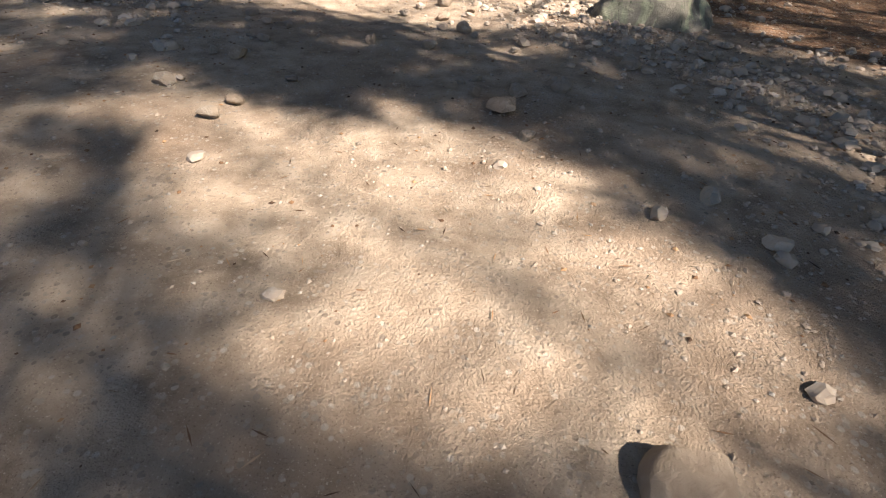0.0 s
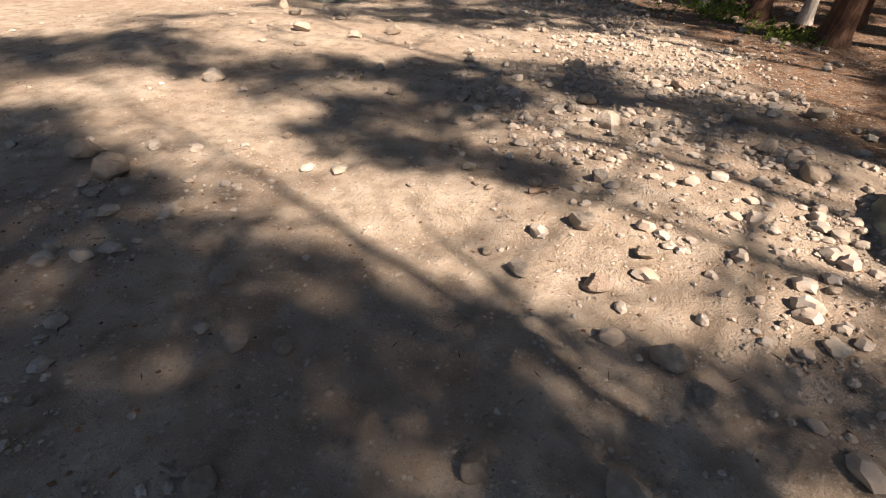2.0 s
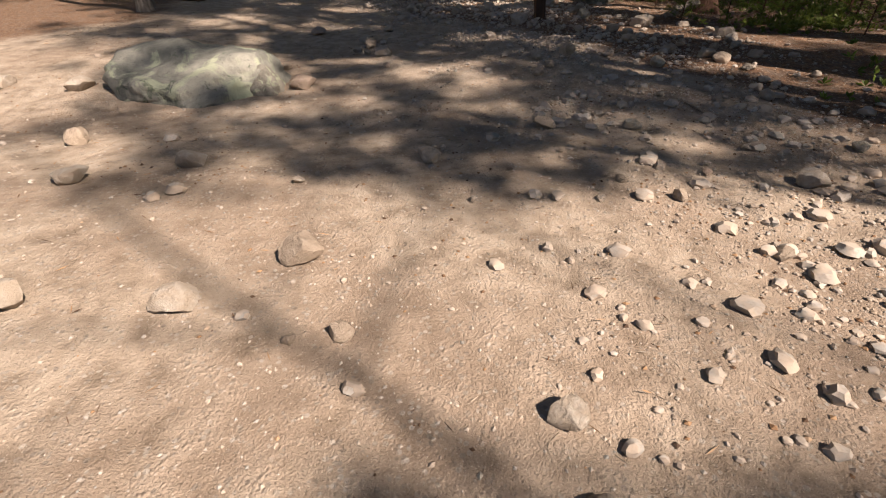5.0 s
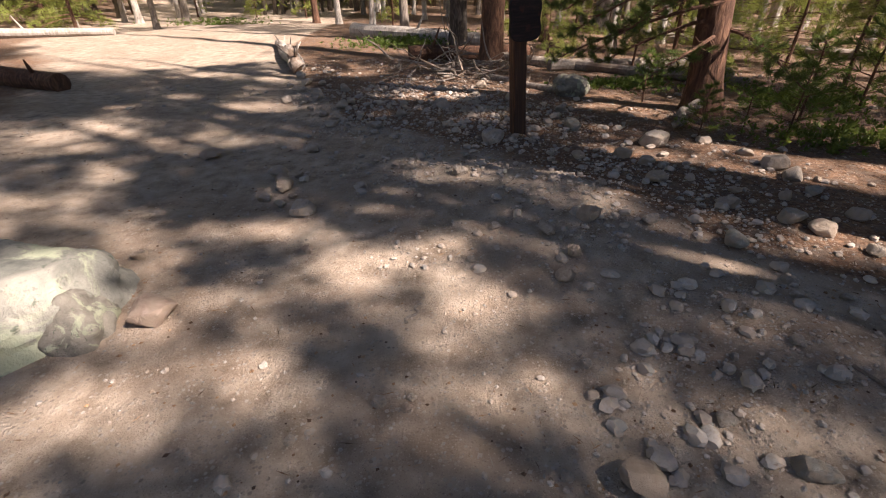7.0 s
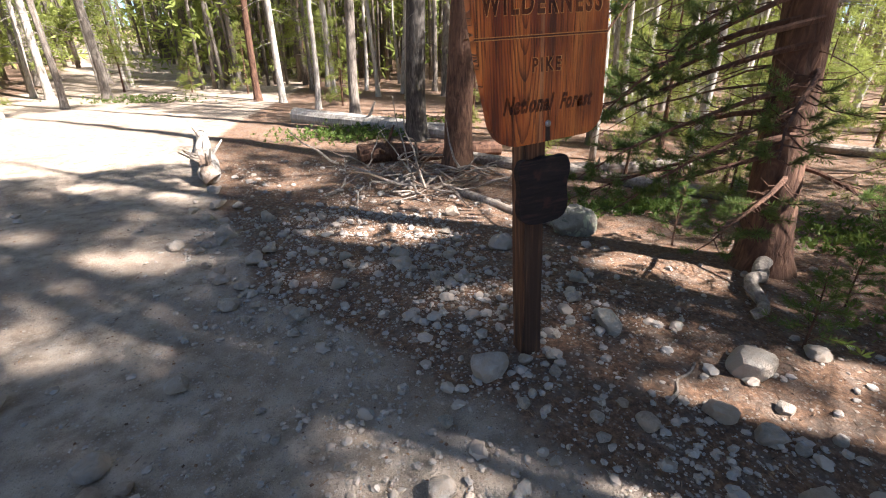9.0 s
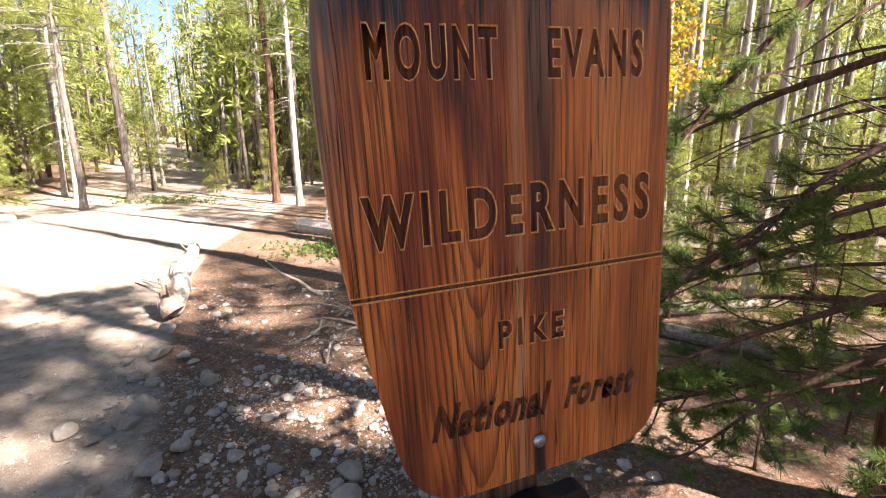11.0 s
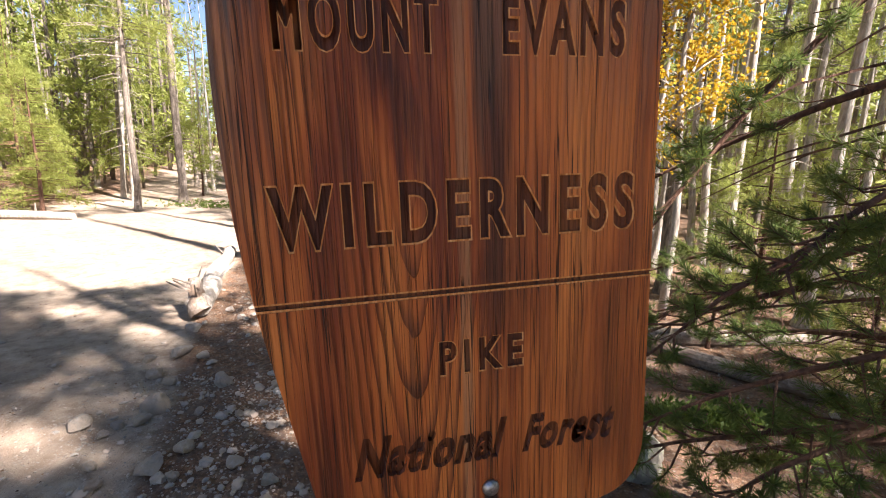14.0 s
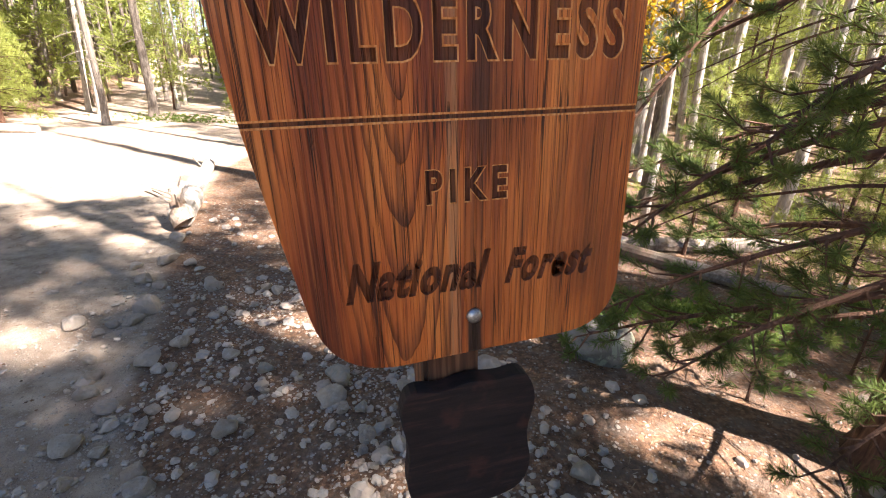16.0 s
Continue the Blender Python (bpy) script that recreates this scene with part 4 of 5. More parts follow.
def build_brush():
    rng = np.random.default_rng(31)
    heap = tagged(new("brush_pile"), "tangle of dead grey branches heaped at the pine's foot", "brush")
    heap.location = (0.25, 9.4, floor_at(0.25, 9.4))
    for _ in range(72):
        store = ([], [])
        p = Vector((rng.normal() * 0.55, rng.normal() * 0.55, 0.02 + 0.22 * rng.random()))
        way = Vector((rng.normal(), rng.normal(), rng.normal() * 0.28)).normalized()
        r, pts = rng.uniform(0.008, 0.024), []
        for k in range(6):
            pts.append(Vector((p.x, p.y, max(p.z, -0.02))))
            way = (way + Vector(rng.normal(size=3)) * 0.22).normalized()
            p = p + way * rng.uniform(0.12, 0.26)
        tube(store, pts, [r * (1 - 0.14 * k) for k in range(6)], 5)
        part("branch", from_arrays("branch", store[0], store[1], DEAD), heap)


build_brush()


def build_shrubs():
    rng = np.random.default_rng(12)
    for n, (x, y, rx, ry, many, high) in enumerate(((-0.9, 12.6, 1.1, 0.5, 420, 0.16), (2.7, 8.0, 0.7, 0.22, 240, 0.10), (3.9, 5.2, 0.8, 0.35, 200, 0.14), (4.6, 6.8, 0.9, 0.6, 260, 0.18), (0.2, 13.6, 1.2, 0.5, 300, 0.14), (3.7, 2.6, 0.5, 0.5, 160, 0.16), (4.3, 1.4, 0.4, 0.4, 110, 0.14), (-8.0, 19.5, 1.6, 0.5, 300, 0.2))):
        px, py = x + rx * rng.normal(size=many) * 0.55, y + ry * rng.normal(size=many) * 0.55
        c = [(a, b, floor_at(a, b) + high * rng.random() ** 1.5) for a, b in zip(px, py)]
        v, f = tufts(rng, c, np.tile((0, 0, 0.7), (many, 1)), 9, 0.07, 0.022, 0.7)
        tagged(new("ground_shrub", from_arrays("ground_shrub", v, f, SHRUB_LEAF)), "low bright green shrub on the forest floor", "shrub", kind="stuff")


build_shrubs()


# ---------------------------------------------------------------- trees
# sunlit openings on the ground: x, y, half breadths; no bough hangs in the sun's way to them
OPEN = (-6.2, 14.6, 3.6, 4.4), (-9.0, 21.0, 3.0, 1.6), (-3.4, 17.5, 1.6, 2.2), (2.6, 7.2, 0.75, 0.4), (1.3, 7.9, 0.6, 0.3), (3.6, 4.5, 0.6, 0.3), (2.3, 6.5, 0.6, 0.35)
OPEN += (
    (2.5, -7.63, 0.18, 0.08), (2.88, -7.54, 0.26, 0.13), (2, -7.46, 0.24, 0.22), (3.17, -7.3, 0.16, 0.15), (2.52, -7.29, 0.46, 0.22), (3.14, -7.14, 0.2, 0.14),
    (2.76, -6.95, 0.33, 0.23), (1.6, -6.65, 0.68, 0.35), (2.35, -6.61, 0.39, 0.36), (1.49, -6.53, 0.38, 0.17), (0.44, -6.43, 0.27, 0.17), (2.05, -6.43, 0.31, 0.11),
    (1.04, -6.34, 0.39, 0.3), (1.83, -6.3, 0.34, 0.15), (0.4, -5.92, 0.23, 0.21), (1.69, -5.85, 0.12, 0.06), (1.95, -5.14, 0.13, 0.1), (2.31, -5.06, 0.16, 0.1),
    (1.41, -4.95, 0.11, 0.06), (1.18, -4.93, 0.25, 0.1), (2.46, -4.83, 0.14, 0.08), (-0.35, -4.78, 0.1, 0.04), (0.24, -4.76, 0.08, 0.04), (1.83, -4.73, 0.16, 0.04),
)
OPEN += (
    (-0.47, -4.57, 0.13, 0.1), (2.31, -4.26, 0.39, 0.11), (2.11, -4.16, 0.38, 0.11), (1.87, -4.14, 0.63, 0.24), (2.4, -4.12, 0.42, 0.28), (0.9, -4.07, 0.25, 0.16),
    (-0.3, -4, 0.22, 0.14), (0.68, -3.99, 0.18, 0.26), (1.94, -3.92, 0.24, 0.16), (0.49, -3.87, 0.42, 0.31), (2.91, -3.69, 0.23, 0.35), (1.01, -3.67, 0.42, 0.16),
    (2.07, -3.64, 0.79, 0.31), (1.79, -3.59, 0.49, 0.21), (0.17, -3.47, 0.53, 0.17), (0.65, -3.45, 0.43, 0.22), (2.64, -3.38, 0.41, 0.47), (-0.38, -3.37, 0.53, 0.28),
    (0.96, -3.37, 0.23, 0.08), (-0.33, -3.33, 0.48, 0.39), (1.17, -3.33, 0.19, 0.1), (-0.41, -3.27, 0.44, 0.26), (1.2, -3.26, 0.1, 0.05), (2.85, -3.18, 0.34, 0.37),
)
OPEN += (
    (3.47, -3.17, 0.27, 0.74), (-0.38, -3.14, 0.36, 0.22), (-1.09, -3.06, 0.51, 0.41), (1.88, -2.94, 0.14, 0.09), (-0.94, -2.9, 0.51, 0.38), (2.24, -2.89, 0.56, 0.34),
    (0.53, -2.7, 0.23, 0.09), (1.84, -2.69, 0.29, 0.18), (0.8, -2.68, 0.13, 0.14), (1.34, -2.68, 0.13, 0.07), (1.5, -2.67, 0.5, 0.29), (0.48, -2.67, 0.16, 0.08),
    (1.09, -2.66, 0.18, 0.09), (-2.36, -2.61, 0.57, 0.42), (-1.47, -2.59, 0.54, 0.55), (-0.3, -2.56, 0.26, 0.14), (1.18, -2.53, 0.23, 0.15), (1.64, -2.33, 0.35, 0.17),
    (-0.35, -2.14, 0.15, 0.05), (1.98, -2.09, 0.24, 0.21), (-2.17, -2.07, 0.17, 0.12), (2.27, -2, 0.2, 0.2), (-0.05, -1.99, 0.12, 0.07), (-0.45, -1.91, 0.14, 0.14),
)
OPEN += (
    (-0.44, -1.88, 0.18, 0.09), (0.26, -1.87, 0.08, 0.1), (-0.16, -1.83, 0.12, 0.04), (-1.57, -1.67, 0.21, 0.09), (1.44, -1.67, 0.14, 0.09), (0.09, -1.66, 0.13, 0.09),
    (-0.31, -1.65, 0.07, 0.1), (-0.51, -1.64, 0.1, 0.06), (1.32, -1.47, 0.12, 0.07), (-0.9, -1.45, 0.12, 0.05), (1.07, -1.39, 0.1, 0.08), (0.66, -1.23, 0.1, 0.07),
    (-0.1, -1.2, 0.08, 0.09), (-1.58, -1.11, 0.53, 0.2), (3.68, -1.03, 0.52, 0.73), (3.02, -0.99, 1.03, 0.56), (1.29, -0.98, 0.17, 0.13), (-0.8, -0.89, 0.51, 0.23),
    (-0.19, -0.86, 0.28, 0.17), (0.94, -0.84, 0.14, 0.11), (-1.89, -0.78, 0.62, 0.24), (0.43, -0.68, 0.37, 0.21), (-0.47, -0.57, 0.43, 0.27), (-1.07, -0.54, 0.57, 0.24),
)
OPEN += (
    (1.54, -0.5, 0.38, 0.22), (0.98, -0.41, 0.34, 0.24), (2.87, -0.24, 0.4, 0.68), (0.29, -0.17, 0.57, 0.41), (-0.4, -0.1, 1.47, 0.41), (2.35, -0.1, 0.63, 0.57),
    (-2.39, -0.1, 0.85, 0.53), (1.05, -0.05, 0.85, 0.31), (-0.13, 0.07, 0.41, 0.4), (1.4, 0.09, 0.62, 0.44), (-1.39, 0.14, 0.51, 0.41), (1.98, 0.14, 0.43, 0.62),
    (1.67, 0.16, 0.7, 0.5), (0.77, 0.23, 0.52, 0.41), (-0.24, 0.24, 1, 0.66), (-0.68, 0.35, 0.41, 0.38), (2.31, 0.51, 0.32, 0.39), (1.55, 0.52, 1.33, 0.37),
    (-0.59, 0.82, 0.25, 0.07), (-1.05, 0.84, 0.34, 0.07), (-0.27, 0.9, 0.14, 0.08), (0.1, 0.9, 0.12, 0.06), (-1.22, 0.92, 0.21, 0.11), (-2.57, 1.01, 0.58, 0.62),
)
OPEN += (
    (-4.06, 1.03, 1.03, 0.77), (1.37, 1.06, 0.09, 0.11), (-1.17, 1.15, 0.14, 0.06), (0.67, 1.3, 0.18, 0.16), (0.77, 1.33, 0.11, 0.06), (-0.88, 1.43, 0.14, 0.08),
    (-0.44, 1.56, 0.15, 0.07), (1.67, 1.58, 0.14, 0.09), (-1.59, 1.59, 0.26, 0.07), (1.36, 1.99, 0.23, 0.07), (0.97, 2.02, 0.18, 0.05), (-4.24, 2.14, 0.98, 0.64),
    (-1.56, 2.19, 0.2, 0.11), (0.31, 2.19, 0.12, 0.07), (0.16, 2.2, 0.22, 0.06), (0.8, 2.28, 0.23, 0.05), (-1.6, 2.3, 0.27, 0.15), (-0.55, 2.35, 0.15, 0.06),
    (-1.07, 2.38, 0.13, 0.09), (0.41, 2.42, 0.16, 0.09), (-0.77, 2.48, 0.14, 0.11), (-2.27, 2.69, 0.33, 0.14), (0.29, 2.71, 0.18, 0.2), (-5.86, 2.72, 0.97, 0.6),
)
OPEN += (
    (-1.85, 2.74, 0.38, 0.11), (-1.4, 2.77, 0.16, 0.09), (-0.32, 2.82, 0.09, 0.05), (0.22, 2.88, 0.17, 0.11), (-1, 2.98, 0.25, 0.13), (-2.27, 2.98, 0.33, 0.24),
    (0.22, 2.99, 0.17, 0.14), (-0.95, 3.07, 0.16, 0.08), (-1.99, 3.11, 0.2, 0.16), (-0.5, 3.13, 0.17, 0.11), (0.62, 3.13, 0.13, 0.09), (1.5, 3.13, 0.16, 0.08),
    (1.54, 3.17, 0.2, 0.1), (1.94, 3.17, 0.29, 0.12), (-0.51, 3.18, 0.2, 0.12), (2.3, 3.24, 0.24, 0.1), (0.02, 3.29, 0.24, 0.14), (0.08, 3.34, 0.21, 0.15),
    (0.09, 3.4, 0.21, 0.11), (-1.97, 3.49, 0.23, 0.12), (-1.8, 3.51, 0.13, 0.1), (0.47, 3.62, 0.13, 0.07), (-0.88, 3.67, 0.24, 0.11), (0.41, 3.67, 0.17, 0.07),
)
OPEN += (
    (-1.22, 3.78, 0.46, 0.15), (-2.3, 3.95, 0.2, 0.11), (1.4, 4.11, 0.25, 0.1), (1.22, 4.13, 0.19, 0.08), (-1.16, 4.29, 0.14, 0.09), (0.96, 4.36, 0.15, 0.08),
    (-1.24, 4.45, 0.12, 0.14), (1.06, 4.5, 0.15, 0.08), (0.98, 4.66, 0.21, 0.1), (1.62, 4.79, 0.23, 0.1), (0.48, 4.8, 0.35, 0.11), (1.99, 4.83, 0.18, 0.09),
    (2.63, 4.9, 0.31, 0.15), (-0.06, 4.96, 0.25, 0.11), (1.45, 4.96, 0.27, 0.1), (0.84, 5.02, 0.32, 0.14), (0.71, 5.09, 0.12, 0.04), (0.34, 5.11, 0.15, 0.08),
    (-1.52, 5.21, 0.13, 0.06), (2.68, 5.25, 0.22, 0.08), (1.71, 5.58, 0.19, 0.09), (-2.6, 5.59, 0.28, 0.1), (-0.82, 5.65, 0.22, 0.14), (2.25, 5.65, 0.25, 0.08),
)
OPEN += (
    (-1.35, 5.67, 0.17, 0.12), (-0.55, 5.69, 0.11, 0.08), (-0.11, 5.77, 0.17, 0.09), (-0.55, 5.78, 0.25, 0.12), (1.56, 5.83, 0.14, 0.06), (-0.88, 5.89, 0.12, 0.08),
    (-2.39, 5.91, 0.09, 0.06), (0.06, 5.96, 0.18, 0.07), (-4.19, 6.01, 0.3, 0.17), (-0.97, 6.08, 0.31, 0.25), (-1.26, 6.19, 0.21, 0.26), (-3.94, 6.2, 0.21, 0.23),
    (-1.31, 6.22, 0.27, 0.26), (3.16, 6.43, 0.21, 0.17), (-2.22, 6.46, 0.13, 0.07), (1.8, 6.53, 0.3, 0.14), (-0.68, 6.62, 0.19, 0.1), (2.14, 6.99, 0.34, 0.21),
    (-2.58, 7.02, 0.17, 0.06), (2.8, 7.12, 0.65, 0.23), (-0.01, 7.29, 0.16, 0.12), (-0.85, 7.49, 0.23, 0.15), (0.4, 7.53, 0.29, 0.21), (-0.36, 7.69, 0.3, 0.2),
)
OPEN += (
    (-2.88, 8.05, 0.21, 0.11), (-2.91, 9.24, 0.36, 0.15), (1.2, 9.27, 0.39, 0.22), (-4.15, 9.62, 0.68, 0.16),
)
GAPS = np.random.default_rng(55)
OPEN += tuple((GAPS.uniform(-4.5, -1.2), GAPS.uniform(3.2, 8.6), GAPS.uniform(0.12, 0.34), GAPS.uniform(0.06, 0.14)) for _ in range(50))
OPEN += tuple((GAPS.uniform(1.5, 4.5), GAPS.uniform(3.2, 9.6), GAPS.uniform(0.12, 0.34), GAPS.uniform(0.06, 0.14)) for _ in range(45))
OPEN += tuple((GAPS.uniform(-1.0, 1.5), GAPS.uniform(3.2, 9.0), GAPS.uniform(0.05, 0.15), GAPS.uniform(0.04, 0.08)) for _ in range(50))
OPEN += tuple((GAPS.uniform(-0.4, 3.2), GAPS.uniform(2.8, 5.2), GAPS.uniform(0.05, 0.16), GAPS.uniform(0.04, 0.09)) for _ in range(55))
OPEN_AT = np.array(OPEN)


def in_opening(p, margin=0.0):
    far = (p[1] - 5.3) / SUN.y
    if far > 0 and 0.15 < p[0] - SUN.x * far < 1.2 and 0.8 < p[2] - SUN.z * far < 2.6:
        return False
    low = -0.12 if p[1] - SUN.y * p[2] / SUN.z < 2.5 else 0.0
    h = (p[2] - low) / SUN.z
    x, y = p[0] - SUN.x * h, p[1] - SUN.y * h
    return bool((((x - OPEN_AT[:, 0]) / (OPEN_AT[:, 2] + margin)) ** 2 + ((y - OPEN_AT[:, 1]) / (OPEN_AT[:, 3] + margin)) ** 2 < 1).any())


def grow(rng, high, r0, crown_from, reach, boughs, per, needle, wide, kinds, world_at=None, dead=10, lean=0.02, tuft_gap=0.30, shade_margin=0.15):
    """A pine at the origin: meshes of trunk, limbs and crown."""
    bark, green = kinds
    tx, ty = (lean if isinstance(lean, tuple) else (rng.normal() * lean, rng.normal() * lean))
    s = float(rng.uniform(0, 50))

    def axis(z):
        return Vector((tx * z + 0.05 * noise.noise(Vector((z * 0.4, s, 0))) * min(z, 2), ty * z + 0.05 * noise.noise(Vector((z * 0.4, s, 8))) * min(z, 2), z))

    zs = [-0.15, 0.0, 0.12, 0.35, 0.8] + [0.8 + (high - 0.8) * k / 9 for k in range(1, 10)]
    trunk = ([], [])
    tube(trunk, [axis(z) for z in zs], [max(0.012, r0 * ((1 - max(z, 0) / high) ** 0.8 + 0.45 * math.exp(-max(z, 0) / 0.16))) for z in zs], 12)
    limbs, spots, ways = ([], []), [], []
    for n in range(boughs + dead):
        bare = n >= boughs
        f = rng.random()
        z = high * (0.12 + (crown_from - 0.05) * f) if bare else high * (crown_from + (0.985 - crown_from) * f)
        az = rng.uniform(0, 2 * math.pi)
        size = rng.uniform(0.25, 0.7) * reach if bare else reach * (1.05 - f) ** 0.7 * rng.uniform(0.6, 1.1) + 0.15
        start = axis(z)
        out = Vector((math.cos(az), math.sin(az), 0))
        tip_drop = -0.35 if bare else 0.25 - 0.5 * (1 - f)
        pts = [start + out * size * t + Vector((0, 0, size * tip_drop * t * t + 0.04 * size * noise.noise(Vector((t * 4, n, s))))) for t in (0, 0.35, 0.7, 1.0)]
        if world_at is not None and not bare and in_opening(world_at + pts[2], shade_margin):
            continue
        rb = max(0.006, (0.016 if world_at is None else 0.010) * size)
        tube(limbs, pts, (rb, rb * 0.75, rb * 0.5, rb * 0.2), 3)
        if bare:
            continue
        steps = max(2, int(size / tuft_gap))
        for k in range(steps):
            t = 0.22 + 0.78 * (k + 1) / steps
            seg = min(int(t * 3), 2)
            q = pts[seg].lerp(pts[seg + 1], min(1, t * 3 - seg)) if t < 1 else pts[3]
            for _ in range(3):
                c = q + Vector(rng.normal(size=3)) * (0.42 * tuft_gap) * Vector((1, 1, 0.55)).length / 1.5
                if world_at is not None and in_opening(world_at + c, shade_margin):
                    continue
                spots.append(tuple(c))
                ways.append(tuple((c - q) * 2 + out * 0.5 + Vector((0, 0, 0.45))))
    v, f = tufts(rng, spots or [(0, 0, high)], ways or [(0, 0, 1)], per, needle, wide, 0.75)
    return from_arrays("trunk", trunk[0], trunk[1], bark, True), from_arrays("branchwork", limbs[0], limbs[1], bark), from_arrays("crown", v, f, green)


def tree(name, meshes, label, group=""):
    ob = tagged(new(name), label, "tree", group)
    part("trunk", meshes[0], ob)
    tagged(part("branchwork", meshes[1], ob), kind="stuff")
    tagged(part("crown", meshes[2], ob), kind="stuff")
    return ob


def stand(ob, x, y, turn=0.0, size=1.0):
    ob.matrix_basis = Matrix.Translation((x, y, floor_at(x, y))) @ pose(0, 0, 0, 0, 0, turn) @ Matrix.Scale(size, 4)


def build_shade_trees():
    """Pines added on the sunny side, nearly all unseen, whose crowns throw the dappled shade."""
    rng = np.random.default_rng(101)
    for x, y, h in ((6.6, -10.4, 12), (10.4, -11.7, 17), (9.0, -11.6, 15), (6.2, -7.6, 12), (5.4, -6.6, 11), (9.6, -9.6, 14), (8.0, -8.3, 13), (7.2, -6.5, 12), (6.2, -5.0, 12), (9.6, -4.6, 15), (8.9, -6.4, 13), (5.9, -3.9, 15), (6.4, -1.6, 16), (6.9, 1.7, 17), (8.3, -2.0, 17), (11.2, -1.2, 18), (6.6, 0.4, 19), (9.0, 1.6, 18), (5.4, 2.4, 19), (5.0, 4.3, 19), (12.0, -6.4, 15), (7.8, 2.6, 15), (13.5, 1.8, 18), (4.25, 2.6, 14), (4.7, 1.2, 15), (9.4, 0.2, 22)):
        at = Vector((x, y, floor_at(x, y)))
        # thin trunks where y < -1.5, so their own shadows stay faint
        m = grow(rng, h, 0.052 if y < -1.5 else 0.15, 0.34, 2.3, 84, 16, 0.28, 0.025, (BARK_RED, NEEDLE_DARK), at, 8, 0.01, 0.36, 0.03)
        ob = tree("pine_tree", m, "tall dark green lodgepole pine added to shade the trail", "pines along the trail")
        stand(ob, x, y)


def build_near_pines():
    rng = np.random.default_rng(202)
    for x, y, r, h, bark, frm, lab in ((0.50, 12.4, 0.20, 14, BARK_DARK, 0.5, "old dark-barked pine with a bare lower trunk"), (1.02, 10.2, 0.22, 15, BARK_RED, 0.45, "thick red-brown pine beside a fallen log")):
        at = Vector((x, y, floor_at(x, y)))
        m = grow(rng, h, r, frm, 1.9, 70, 9, 0.24, 0.045, (bark, NEEDLE_MID), at, 26, 0.008, 0.30, 0.3)
        stand(tree("pine_tree", m, lab), x, y)


def build_corner_pine():
    """The pine at the trail corner: low drooping boughs with bundles of long needles."""
    rng = np.random.default_rng(303)
    x, y = 3.08, 6.38
    at = Vector((x, y, floor_at(x, y)))
    trunk, limbs, crown = grow(rng, 11, 0.185, 0.36, 2.0, 40, 9, 0.24, 0.045, (BARK_RED, NEEDLE_MID), at, 26, (-0.10, 0.02), 0.30, 0.15)
    ob = tree("pine_tree", (trunk, limbs, crown), "red-brown pine with low drooping green boughs beside the sign")
    stand(ob, x, y)
    for z, az, size, drop in ((3.1, 180, 1.55, -1.1), (1.75, 170, 1.5, -0.45), (1.35, 196, 1.35, -0.50), (1.0, 165, 1.1, -0.45), (2.2, 205, 1.3, -0.40), (1.6, 235, 1.2, -0.38), (0.85, 215, 0.95, -0.40), (2.5, 150, 1.6, -0.45), (1.9, 130, 1.7, -0.40), (1.3, 110, 1.6, -0.35), (0.9, 285, 1.2, -0.30), (2.4, 260, 1.3, -0.3), (3.1, 190, 1.8, -0.35), (3.3, 165, 2.0, -0.3), (1.15, 178, 1.6, -0.35), (1.5, 186, 1.5, -0.42), (1.9, 176, 1.6, -0.5), (2.1, 192, 1.5, -0.55)):
        wood, spots, ways = ([], []), [], []
        out = Vector((math.cos(radians(az)), math.sin(radians(az)), 0))
        side = Vector((-out.y, out.x, 0))
        pts = [Vector((-0.10 * z, 0.02 * z, z)) + out * size * t + side * 0.10 * size * math.sin(3.1 * t + z) + Vector((0, 0, size * drop * t ** 1.4)) for t in (0, 0.2, 0.4, 0.6, 0.8, 1.0)]
        tube(wood, pts, (0.026, 0.021, 0.017, 0.013, 0.009, 0.004), 6)
        for k in range(24):
            t = 0.2 + 0.8 * k / 23
            seg = min(int(t * 5), 4)
            q = pts[seg].lerp(pts[seg + 1], t * 5 - seg)
            d = (out * 0.6 + side * rng.choice((-1, 1)) * rng.uniform(0.4, 1.0) + Vector((0, 0, rng.uniform(-0.5, 0.25)))).normalized()
            far = rng.uniform(0.14, 0.42) * (1.15 - 0.5 * t)
            mid = q + d * far * 0.5 + Vector((0, 0, -0.02))
            end = q + d * far + Vector((0, 0, 0.03))
            tube(wood, (q, mid, end), (0.006, 0.004, 0.0025), 4)
            if t > 0.34:
                for g in range(7):
                    c = mid.lerp(end, g / 6 + 0.1)
                    spots.append(tuple(c))
                    ways.append(tuple(d * 0.8 + Vector((0, 0, 0.35))))
        v, f = tufts(rng, spots, ways, 26, 0.056, 0.0036, 0.7)
        bough = part("bough", from_arrays("bough", wood[0], wood[1], BARK_RED), ob, "thin drooping bough")
        part("needles", from_arrays("needles", v, f, NEEDLE_MID), bough)


